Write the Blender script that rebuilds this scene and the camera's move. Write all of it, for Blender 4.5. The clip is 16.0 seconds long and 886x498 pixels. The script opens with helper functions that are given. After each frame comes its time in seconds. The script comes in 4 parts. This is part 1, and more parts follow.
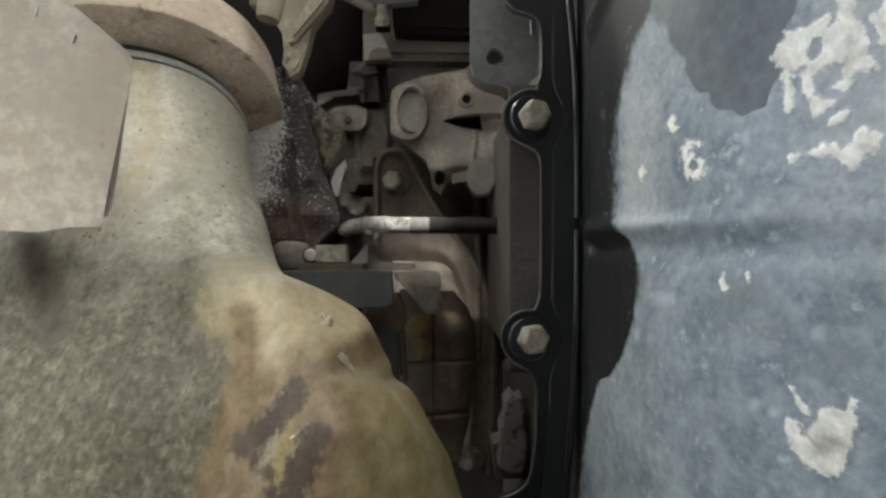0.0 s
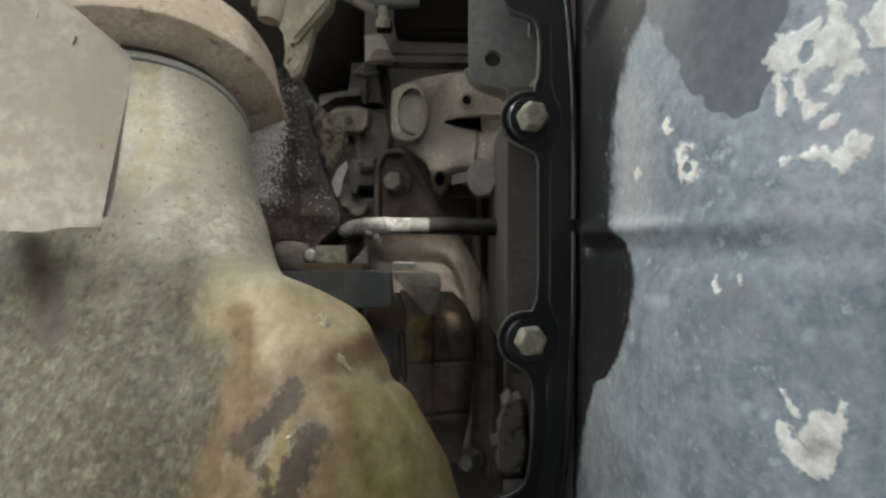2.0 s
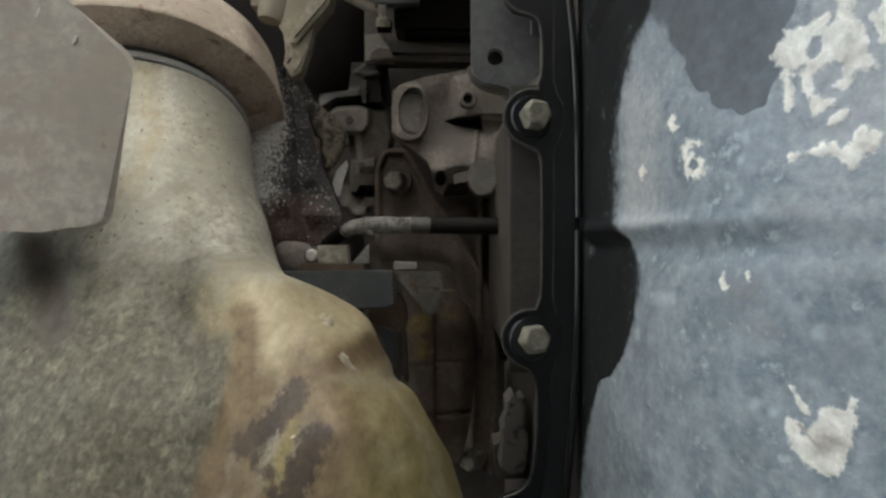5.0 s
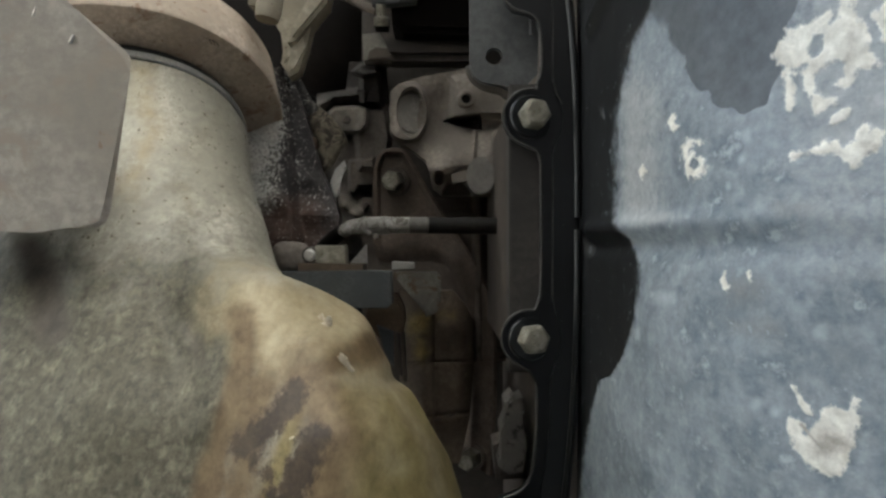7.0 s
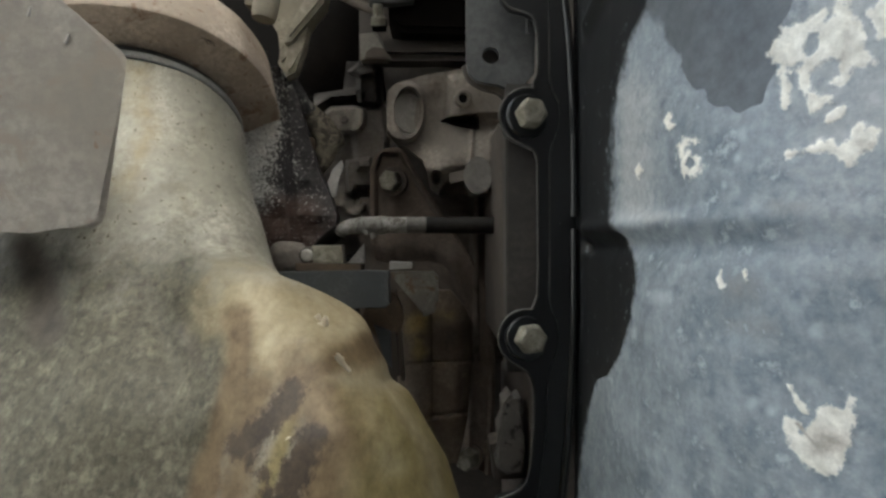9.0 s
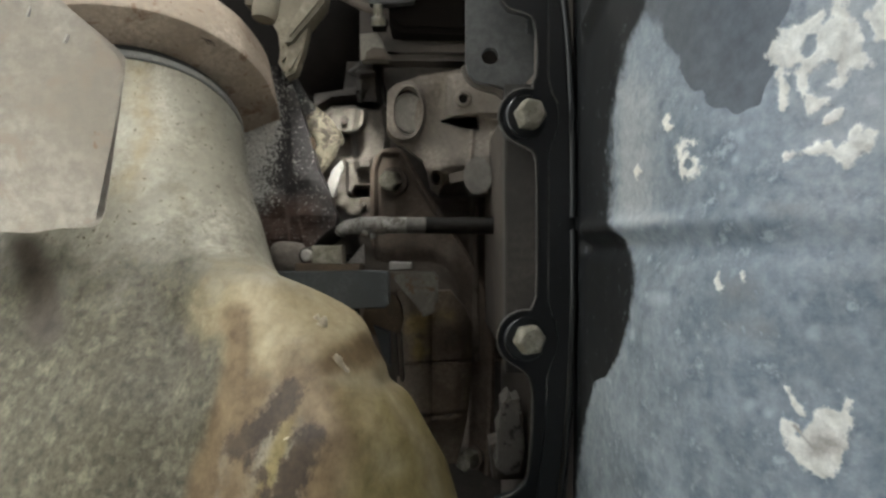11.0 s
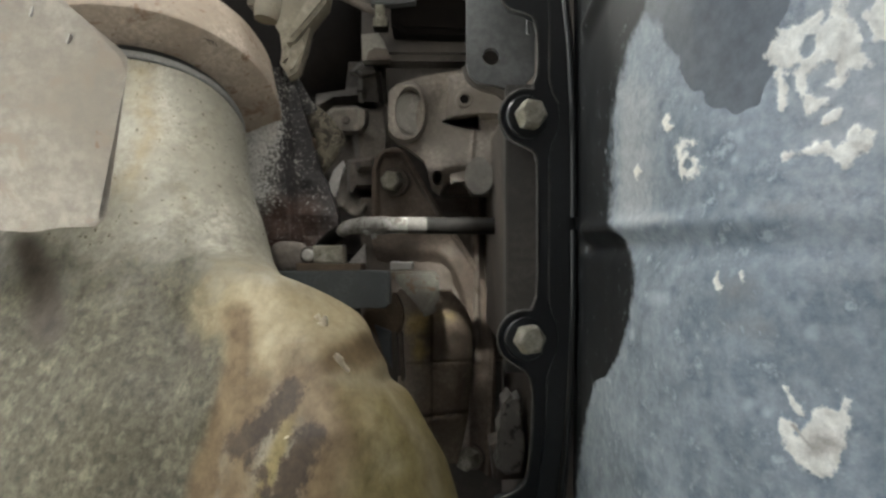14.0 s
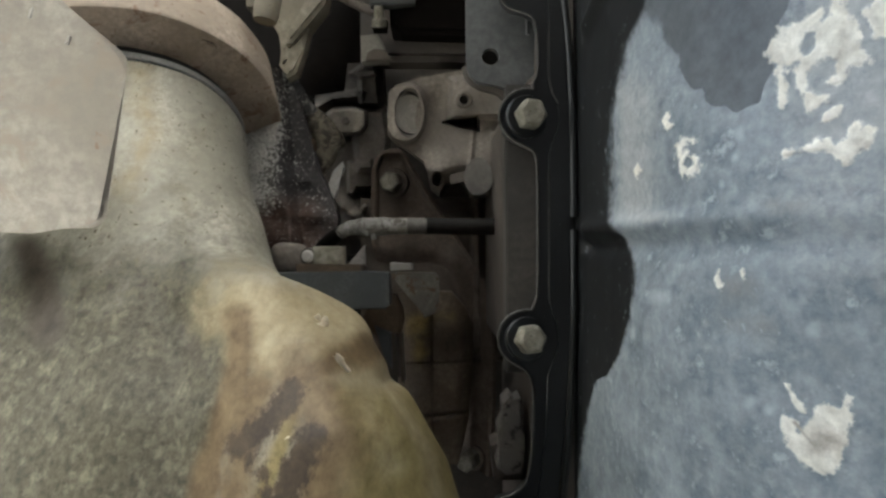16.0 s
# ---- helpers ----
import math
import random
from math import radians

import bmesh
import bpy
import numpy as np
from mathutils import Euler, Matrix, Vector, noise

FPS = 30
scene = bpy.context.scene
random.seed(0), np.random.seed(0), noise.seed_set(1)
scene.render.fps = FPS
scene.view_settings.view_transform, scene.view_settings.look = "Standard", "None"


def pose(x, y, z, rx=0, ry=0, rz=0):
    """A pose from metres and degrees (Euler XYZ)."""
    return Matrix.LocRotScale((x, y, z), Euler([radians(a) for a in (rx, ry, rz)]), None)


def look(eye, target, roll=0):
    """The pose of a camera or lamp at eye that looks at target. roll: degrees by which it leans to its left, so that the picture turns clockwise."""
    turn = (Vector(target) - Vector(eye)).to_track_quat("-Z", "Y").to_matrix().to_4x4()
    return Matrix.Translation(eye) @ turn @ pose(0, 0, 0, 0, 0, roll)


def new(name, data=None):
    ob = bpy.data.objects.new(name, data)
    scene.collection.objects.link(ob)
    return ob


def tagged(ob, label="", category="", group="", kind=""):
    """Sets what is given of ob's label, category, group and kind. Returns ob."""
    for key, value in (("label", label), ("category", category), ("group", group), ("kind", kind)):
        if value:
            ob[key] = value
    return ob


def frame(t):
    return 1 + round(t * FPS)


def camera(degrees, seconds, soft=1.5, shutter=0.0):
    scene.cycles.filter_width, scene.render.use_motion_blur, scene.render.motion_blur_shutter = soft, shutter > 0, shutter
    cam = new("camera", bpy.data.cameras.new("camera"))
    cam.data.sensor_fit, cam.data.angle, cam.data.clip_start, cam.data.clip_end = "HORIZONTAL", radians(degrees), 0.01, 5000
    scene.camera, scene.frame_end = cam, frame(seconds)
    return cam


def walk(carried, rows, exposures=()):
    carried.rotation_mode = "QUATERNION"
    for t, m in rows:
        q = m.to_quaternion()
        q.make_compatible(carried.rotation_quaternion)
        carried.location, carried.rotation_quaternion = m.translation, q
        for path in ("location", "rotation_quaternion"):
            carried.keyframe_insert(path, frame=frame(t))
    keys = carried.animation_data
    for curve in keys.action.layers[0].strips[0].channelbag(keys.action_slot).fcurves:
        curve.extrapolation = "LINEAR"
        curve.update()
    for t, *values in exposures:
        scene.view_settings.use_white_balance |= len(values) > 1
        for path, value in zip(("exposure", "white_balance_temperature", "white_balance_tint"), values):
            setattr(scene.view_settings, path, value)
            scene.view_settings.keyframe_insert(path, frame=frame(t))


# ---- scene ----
cam = camera(65, 16.0, soft=2.6)
PATH = [
    (0.0, pose(-0.00135, -0.00017, 0.09961, 179.949, 0.119, -0.051)),
    (0.5, pose(-0.00071, 0.00009, 0.09967, 180.002, 0.036, -0.049)),
    (1.0, pose(-0.00017, -0.00007, 0.09960, 179.970, -0.094, -0.056)),
    (1.5, pose(0.00057, -0.00025, 0.09940, 179.945, -0.199, -0.064)),
    (2.0, pose(0.00124, -0.00049, 0.09898, 179.968, -0.296, -0.227)),
    (2.5, pose(0.00207, -0.00085, 0.09868, 179.964, -0.475, -0.269)),
    (3.0, pose(0.00001, -0.00017, 0.09903, 179.956, -0.189, -0.165)),
    (3.5, pose(-0.00120, -0.00002, 0.09911, 179.988, -0.073, -0.026)),
    (4.0, pose(-0.00094, 0.00005, 0.09923, 180.006, -0.108, -0.005)),
    (6.5, pose(-0.00063, 0.00006, 0.10023, 180.005, 0.008, -0.002)),
    (7.0, pose(-0.00135, 0.00006, 0.10039, 179.995, 0.145, 0.074)),
    (7.5, pose(-0.00193, 0.00029, 0.10054, 179.989, 0.253, 0.148)),
    (8.0, pose(-0.00179, 0.00025, 0.10085, 179.983, 0.325, 0.152)),
    (8.5, pose(-0.00114, 0.00034, 0.10099, 179.992, 0.316, 0.157)),
    (9.0, pose(-0.00058, 0.00018, 0.10077, 179.995, 0.229, 0.185)),
    (11.5, pose(0.00027, -0.00010, 0.10080, 179.974, 0.112, 0.071)),
    (12.0, pose(0.00025, 0.00005, 0.10077, 179.995, 0.141, 0.106)),
    (12.5, pose(0.00024, 0.00008, 0.10096, 179.993, 0.118, 0.133)),
    (13.0, pose(0.00008, 0.00037, 0.10049, 180.069, 0.104, -0.027)),
    (13.5, pose(0.00080, 0.00008, 0.10044, 180.012, -0.069, -0.006)),
    (14.0, pose(0.00073, 0.00017, 0.10029, 180.026, -0.051, -0.021)),
    (14.5, pose(0.00152, -0.00020, 0.09998, 180.018, -0.162, -0.141)),
    (15.0, pose(0.00253, -0.00043, 0.09978, 180.038, -0.334, -0.133)),
    (15.5, pose(0.00112, -0.00017, 0.09998, 179.975, -0.070, 0.037)),
    (16.0, pose(0.00037, 0.00083, 0.10037, 180.190, 0.019, 0.180)),
]
EXPOSURES = [(0.0, 4.0, 6500, 3), (3.0, 4.02, 6500, 3), (4.2, 4.04, 6500, 3), (6.0, 4.06, 6500, 3), (9.2, 4.04, 6500, 3), (11.2, 4.0, 6500, 3), (14.8, 4.02, 6500, 4), (16.0, 4.06, 6500, 3)]
walk(cam, PATH, EXPOSURES)

# world: overcast daylight that comes in under the car
world = bpy.data.worlds.new("sky")
world.use_nodes = True
scene.world = world
wn = world.node_tree.nodes
sky = wn.new("ShaderNodeTexSky")
sky.sky_type = "NISHITA"
sky.sun_disc = False
sky.air_density, sky.dust_density, sky.ozone_density = 0.6, 5.0, 0.3
sky.sun_elevation = radians(50)
sky.sun_rotation = radians(156)
world.node_tree.links.new(sky.outputs[0], wn["Background"].inputs[0])
wn["Background"].inputs[1].default_value = 0.08
sun = new("sun", bpy.data.lights.new("sun", "SUN"))
sun.data.energy = 4.0
sun.data.angle = radians(14)
sun.data.color = (1.0, 0.985, 0.96)
sun.matrix_basis = look((-1.0, -2.3, 3.0), (0, 0, 0))

# ---- helpers of this scene ----
F = 1230.6
EYE = 0.10


def at(u, v, d):
    """A point d metres above the eye; u, v are pixels of the camera's view, its middle at 784, 441; one pixel is d / F
    metres.
    """
    return Vector(((u - 784) * d / F, (v - 441) * d / F, EYE + d))


def onto(u, v, point, normal):
    """Where the camera's ray through pixel u, v meets a plane given above the eye."""
    way = Vector(((u - 784) / F, (v - 441) / F, 1))
    n = Vector(normal)
    d = n.dot(Vector(point)) / n.dot(way)
    return Vector((0, 0, EYE)) + way * d


def thing(name, label, category, **more):
    return tagged(new(name), label, category, **more)


def finish(bm, name, material, sharp=35):
    bmesh.ops.recalc_face_normals(bm, faces=bm.faces)
    me = bpy.data.meshes.new(name)
    bm.to_mesh(me)
    bm.free()
    me.materials.append(material)
    me.polygons.foreach_set("use_smooth", [True] * len(me.polygons))
    me.set_sharp_from_angle(angle=radians(sharp))
    return me


def part(name, bm, material, parent, label="", sharp=35):
    ob = new(name, finish(bm, name, material, sharp))
    ob.parent = parent
    if label:
        ob["label"] = label
    return ob


def rounded(points, times=2, keep=0.25):
    """A closed outline with its corners cut round."""
    for _ in range(times):
        out = []
        for a, b in zip(points, points[1:] + points[:1]):
            a, b = Vector(a), Vector(b)
            out += [a.lerp(b, keep), a.lerp(b, 1 - keep)]
        points = out
    return [tuple(p) for p in points]


def plate(outline, d, thick, bevel=0.0006, lean=0.0, bm=None, shrink=1.0):
    """A plate cut to an outline in pixels of the camera's view at d, thick metres deep away from the eye; lean: metres
    of depth per metre of x.
    """
    bm = bm or bmesh.new()
    base = [at(u, v, d) for u, v in outline]
    cx = sum(p.x for p in base) / len(base)
    for p in base:
        p.z += lean * (p.x - cx)
    low = [bm.verts.new(p) for p in base]
    mid = sum(base, Vector()) / len(base)
    high = [bm.verts.new(mid + (p - mid) * shrink + Vector((0, 0, thick))) for p in base]
    f1 = bm.faces.new(low)
    bm.faces.new(high[::-1])
    n = len(base)
    for i in range(n):
        bm.faces.new((low[i], high[i], high[(i + 1) % n], low[(i + 1) % n]))
    if bevel:
        bmesh.ops.bevel(bm, geom=list(f1.edges), offset=bevel, segments=2, affect="EDGES", clamp_overlap=True)
    bmesh.ops.triangulate(bm, faces=[f for f in bm.faces if len(f.verts) > 4])
    return bm


def holed_plate(outer, hole, d, thick, bm=None):
    """A plate with a round hole: outline and hole (u, v, radius) in pixels of the camera's view."""
    bm = bm or bmesh.new()
    hu, hv, hr = hole
    n = len(outer)
    rings = []
    for z in (0, thick):
        rings.append([bm.verts.new(at(u, v, d) + Vector((0, 0, z))) for u, v in outer])
        ring = []
        for u, v in outer:
            a = math.atan2(v - hv, u - hu)
            ring.append(bm.verts.new(at(hu + hr * math.cos(a), hv + hr * math.sin(a), d) + Vector((0, 0, z))))
        rings.append(ring)
    o0, h0, o1, h1 = rings
    for i in range(n):
        j = (i + 1) % n
        for a, b in ((o0, h0), (h0, h1), (h1, o1), (o1, o0)):
            try:
                bm.faces.new((a[i], a[j], b[j], b[i]))
            except ValueError:
                pass
    return bm


def frame_of(axis):
    axis = Vector(axis).normalized()
    e = axis.cross(Vector((0.13, 0.31, 0.94)))
    e.normalize()
    return axis, e, axis.cross(e)


def lathe(centre, axis, profile, seg=40, wobble=0.0, bm=None):
    """A turned body: profile rows of (along the axis, radius)."""
    bm = bm or bmesh.new()
    a, e, g = frame_of(axis)
    c = Vector(centre)
    rings = []
    for s, r in profile:
        ring = []
        for i in range(seg):
            t = 2 * math.pi * i / seg
            way = e * math.cos(t) + g * math.sin(t)
            k = 1 + wobble * noise.noise((c + way * r + a * s) * 60)
            ring.append(bm.verts.new(c + a * s + way * r * k))
        rings.append(ring)
    for p, q in zip(rings, rings[1:]):
        for i in range(seg):
            j = (i + 1) % seg
            bm.faces.new((p[i], p[j], q[j], q[i]))
    bm.faces.new(rings[0][::-1])
    bm.faces.new(rings[-1])
    return bm


def sweep(points, radius, seg=14, times=2, bm=None, flat=1.0):
    """A round rod along points; radius a number or one for each point."""
    bm = bm or bmesh.new()
    radii = list(radius) if isinstance(radius, (list, tuple)) else [radius] * len(points)
    pts = [Vector((*p, r)) for p, r in zip([tuple(q) for q in points], radii)]
    for _ in range(times):
        out = [pts[0]]
        for a, b in zip(pts, pts[1:]):
            out += [a.lerp(b, 0.25), a.lerp(b, 0.75)]
        pts = out + [pts[-1]]
    rings = []
    side = None
    for i, p in enumerate(pts):
        q0, q1 = pts[max(i - 1, 0)], pts[min(i + 1, len(pts) - 1)]
        way = Vector(q1[:3]) - Vector(q0[:3])
        way.normalize()
        if side is None:
            side = way.cross(Vector((0.2, 0.1, 1))).normalized()
        side = (side - way * side.dot(way)).normalized()
        up = way.cross(side)
        rings.append([bm.verts.new(Vector(p[:3]) + (side * math.cos(2 * math.pi * k / seg) + up * flat * math.sin(2 * math.pi * k / seg)) * p[3]) for k in range(seg)])
    for p, q in zip(rings, rings[1:]):
        for i in range(seg):
            bm.faces.new((p[i], p[(i + 1) % seg], q[(i + 1) % seg], q[i]))
    bm.faces.new(rings[0][::-1])
    bm.faces.new(rings[-1])
    return bm


def lump(centre, radii, rough=0.12, scale=40, level=3, turn=(0, 0, 0), bm=None):
    """An uneven rounded casting."""
    bm = bm or bmesh.new()
    made = bmesh.ops.create_icosphere(bm, subdivisions=level, radius=1)["verts"]
    m = Euler([radians(a) for a in turn]).to_matrix()
    for v in made:
        n = v.co.copy()
        # squared-off like a casting
        n = Vector([math.copysign(abs(c) ** 0.75, c) for c in n])
        p = m @ Vector((n.x * radii[0], n.y * radii[1], n.z * radii[2]))
        v.co = Vector(centre) + p * (1 + rough * noise.noise((Vector(centre) + p) * scale))
    return bm


def hex_head(flats, height, seg=6, dome=0.15):
    """A hexagon head along +z, seated at 0."""
    bm = bmesh.new()
    r = flats / math.sqrt(3)
    rows = []
    for z, k in ((0, 1), (height * (1 - dome), 1)):
        rows.append([bm.verts.new((r * k * math.cos(math.pi / 3 * i), r * k * math.sin(math.pi / 3 * i), z)) for i in range(6)])
    n = 24
    for i in range(6):
        bm.faces.new((rows[0][i], rows[0][(i + 1) % 6], rows[1][(i + 1) % 6], rows[1][i]))
    bm.faces.new(rows[0][::-1])
    # chamfered crown
    crown = [bm.verts.new((flats * 0.46 * math.cos(math.pi / 3 * i), flats * 0.46 * math.sin(math.pi / 3 * i), height)) for i in range(6)]
    for i in range(6):
        bm.faces.new((rows[1][i], rows[1][(i + 1) % 6], crown[(i + 1) % 6], crown[i]))
    bm.faces.new(crown)
    bmesh.ops.bevel(bm, geom=list(bm.edges), offset=flats * 0.03, segments=2, affect="EDGES", clamp_overlap=True)
    return bm


def bolt(parent, u, v, d, flats, height, way, material, washer=0.0, washer_mat=None, spin=10):
    """A hexagon bolt whose seat is at u, v, d and whose head points along way."""
    z = Vector(way).normalized()
    m = Matrix.Translation(at(u, v, d)) @ z.to_track_quat("Z", "Y").to_matrix().to_4x4() @ pose(0, 0, 0, 0, 0, spin)
    bm = hex_head(flats, height)
    bmesh.ops.transform(bm, matrix=m @ Matrix.Translation((0, 0, 0.0009 if washer else 0)), verts=bm.verts)
    ob = part("bolt", bm, material, parent)
    if washer:
        o, z = at(u, v, d), z
        part("washer", lathe(o, z, [(-0.003, washer * 0.97), (0.0002, washer), (0.0009, washer * 0.94), (0.0012, washer * 0.6)], 32), washer_mat or material, ob)
    return ob


# ---- materials ----
def wire(tree, a, b):
    tree.links.new(a, b)


def surface(name, dark, light, scale=180, rough=(0.5, 0.8), metal=0.0, bump=0.25, specks=None, stain=None, drawn=1.0):
    """A worn surface: two tones in cloudy noise, fine specks (colour, amount, scale), stains (colour, amount, scale)."""
    m = bpy.data.materials.new(name)
    m.use_nodes = True
    t = m.node_tree
    bsdf = t.nodes["Principled BSDF"]
    tex = t.nodes.new("ShaderNodeTexCoord")
    co = t.nodes.new("ShaderNodeMapping")
    co.inputs["Scale"].default_value = (1, 0.5 + 0.5 * drawn, drawn)
    wire(t, tex.outputs["Object"], co.inputs["Vector"])

    def clouds(sc, detail=6, roughness=0.6, warp=0.0):
        n = t.nodes.new("ShaderNodeTexNoise")
        n.inputs["Scale"].default_value = sc
        n.inputs["Detail"].default_value = detail
        n.inputs["Roughness"].default_value = roughness
        n.inputs["Distortion"].default_value = warp
        wire(t, co.outputs["Vector"], n.inputs["Vector"])
        return n.outputs["Fac"]

    def ramp(value, lo, hi):
        r = t.nodes.new("ShaderNodeMapRange")
        r.interpolation_type = "SMOOTHSTEP"
        r.inputs["From Min"].default_value = lo
        r.inputs["From Max"].default_value = hi
        wire(t, value, r.inputs["Value"])
        return r.outputs["Result"]

    def mix(fac, a, b):
        x = t.nodes.new("ShaderNodeMix")
        x.data_type = "RGBA"
        wire(t, fac, x.inputs["Factor"])
        for sock, val in ((x.inputs[6], a), (x.inputs[7], b)):
            if isinstance(val, tuple):
                sock.default_value = (*val, 1)
            else:
                wire(t, val, sock)
        return x.outputs[2]

    big = clouds(scale * 0.3, 5, 0.6, 0.4)
    fine = clouds(scale * 3, 5, 0.7)
    col = mix(ramp(big, 0.36, 0.64), dark, light)
    mid = tuple((a + b) * 0.5 for a, b in zip(dark, light))
    col = mix(ramp(fine, 0.3, 0.75), tuple(c * 0.72 for c in mid), col)
    for tone in ([stain] if stain else []):
        col = mix(ramp(clouds(tone[2], 6, 0.65, 0.8), 0.66 - tone[1] * 0.5, 0.74 - tone[1] * 0.4), col, tone[0])
    if specks:
        col = mix(ramp(clouds(specks[2], 3, 0.6), 0.74 - specks[1] * 0.4, 0.78 - specks[1] * 0.4), col, specks[0])
    wire(t, col, bsdf.inputs["Base Color"])
    r = t.nodes.new("ShaderNodeMapRange")
    r.inputs["To Min"].default_value, r.inputs["To Max"].default_value = rough
    wire(t, big, r.inputs["Value"])
    wire(t, r.outputs["Result"], bsdf.inputs["Roughness"])
    bsdf.inputs["Metallic"].default_value = metal
    b = t.nodes.new("ShaderNodeBump")
    b.inputs["Strength"].default_value = bump
    b.inputs["Distance"].default_value = 0.0006
    wire(t, fine, b.inputs["Height"])
    wire(t, b.outputs[0], bsdf.inputs["Normal"])
    return m


def layered(name, base, layers, rough=(0.5, 0.75), bump=0.25, metal=0.0, specks=None, drawn=1.0, grain=(600, 0.8, 1.1)):
    """A surface whose layers (attribute, colour, second colour, edge raggedness, edge scale) lie over a base of two tones."""
    m = surface(name, base[0], base[1], base[2], rough, metal, bump, specks, None, drawn)
    t = m.node_tree
    bsdf = t.nodes["Principled BSDF"]
    col = bsdf.inputs["Base Color"].links[0].from_socket
    co = next(n for n in t.nodes if n.type == "MAPPING")
    for attr, c1, c2, rag, sc, soft, *tones in layers:
        a = t.nodes.new("ShaderNodeAttribute")
        a.attribute_name = attr
        n = t.nodes.new("ShaderNodeTexNoise")
        n.inputs["Scale"].default_value, n.inputs["Detail"].default_value, n.inputs["Roughness"].default_value = sc, 7, 0.65
        wire(t, co.outputs["Vector"], n.inputs["Vector"])
        s = t.nodes.new("ShaderNodeMath")
        s.operation = "MULTIPLY_ADD"
        s.inputs[1].default_value = rag
        wire(t, n.outputs["Fac"], s.inputs[0])
        wire(t, a.outputs["Fac"], s.inputs[2])
        r = t.nodes.new("ShaderNodeMapRange")
        r.interpolation_type = "SMOOTHSTEP"
        r.inputs["From Min"].default_value, r.inputs["From Max"].default_value = 0.5 + rag * 0.5 - soft, 0.5 + rag * 0.5 + soft
        wire(t, s.outputs[0], r.inputs["Value"])
        n2 = t.nodes.new("ShaderNodeTexNoise")
        n2.inputs["Distortion"].default_value = 0.25
        n2.inputs["Scale"].default_value, n2.inputs["Detail"].default_value, n2.inputs["Roughness"].default_value = (tones or [170])[0], 8, 0.66
        wire(t, co.outputs["Vector"], n2.inputs["Vector"])
        r2 = t.nodes.new("ShaderNodeMapRange")
        r2.inputs["From Min"].default_value, r2.inputs["From Max"].default_value = 0.33, 0.67
        wire(t, n2.outputs["Fac"], r2.inputs["Value"])
        tone = t.nodes.new("ShaderNodeMix")
        tone.data_type = "RGBA"
        tone.inputs[6].default_value, tone.inputs[7].default_value = (*c1, 1), (*c2, 1)
        wire(t, r2.outputs["Result"], tone.inputs["Factor"])
        x = t.nodes.new("ShaderNodeMix")
        x.data_type = "RGBA"
        wire(t, r.outputs["Result"], x.inputs["Factor"])
        wire(t, col, x.inputs[6])
        wire(t, tone.outputs[2], x.inputs[7])
        col = x.outputs[2]
    # fine grain through all layers
    n = t.nodes.new("ShaderNodeTexNoise")
    n.inputs["Scale"].default_value, n.inputs["Detail"].default_value, n.inputs["Roughness"].default_value = grain[0], 4, 0.7
    wire(t, co.outputs["Vector"], n.inputs["Vector"])
    r = t.nodes.new("ShaderNodeMapRange")
    r.inputs["From Min"].default_value, r.inputs["From Max"].default_value = 0.33, 0.67
    r.inputs["To Min"].default_value, r.inputs["To Max"].default_value = grain[1], grain[2]
    wire(t, n.outputs["Fac"], r.inputs["Value"])
    x = t.nodes.new("ShaderNodeVectorMath")
    x.operation = "SCALE"
    wire(t, col, x.inputs[0])
    wire(t, r.outputs["Result"], x.inputs["Scale"])
    wire(t, x.outputs[0], bsdf.inputs["Base Color"])
    return m


def dull(m, amount):
    """Cuts a material's shine, so that dark parts of the bay stay dark."""
    m.node_tree.nodes["Principled BSDF"].inputs["Specular IOR Level"].default_value = amount
    return m


BLACK_PAINT = surface("black_paint", (0.0078, 0.0087, 0.0096), (0.019, 0.0205, 0.0228), 60, (0.22, 0.42), 0, 0.08, ((0.25, 0.25, 0.25), 0.02, 900))
# Scuffs and edge highlights are both put into this lighter grey.
SCUFFED_LIT = surface("scuffed_lit_edge", (0.025, 0.024, 0.023), (0.12, 0.115, 0.105), 260, (0.35, 0.6), 0.0, 0.2)
RAIL = surface("dusty_black_paint", (0.03, 0.028, 0.026), (0.07, 0.062, 0.055), 120, (0.45, 0.7), 0, 0.15)
GREY_PLATE = surface("grey_painted_steel", (0.068, 0.07, 0.071), (0.12, 0.123, 0.125), 90, (0.4, 0.6), 0, 0.12)
ZINC = surface("yellowed_zinc", (0.16, 0.145, 0.105), (0.46, 0.44, 0.37), 900, (0.4, 0.65), 0.35, 0.6, ((0.1, 0.085, 0.055), 0.3, 800))
CAST_GREY = surface("dusty_cast_iron", (0.11, 0.095, 0.08), (0.25, 0.218, 0.188), 130, (0.7, 0.95), 0, 0.4, ((0.28, 0.25, 0.22), 0.1, 1100))
CAST_DARK = surface("dark_cast_iron", (0.055, 0.047, 0.04), (0.13, 0.111, 0.095), 130, (0.6, 0.9), 0, 0.4)
BRACKET = surface("dusty_steel_bracket", (0.072, 0.057, 0.044), (0.16, 0.13, 0.104), 110, (0.55, 0.85), 0, 0.25, None, ((0.05, 0.035, 0.024), 0.25, 60))
TAN = surface("tan_cast_aluminium", (0.19, 0.165, 0.12), (0.42, 0.375, 0.295), 90, (0.6, 0.85), 0, 0.25, ((0.1, 0.07, 0.04), 0.15, 700))
FLANGE_RUST = surface("pale_rusty_steel", (0.42, 0.34, 0.265), (0.66, 0.565, 0.47), 130, (0.6, 0.85), 0, 0.35, ((0.2, 0.11, 0.07), 0.15, 420), ((0.28, 0.19, 0.135), 0.2, 90))
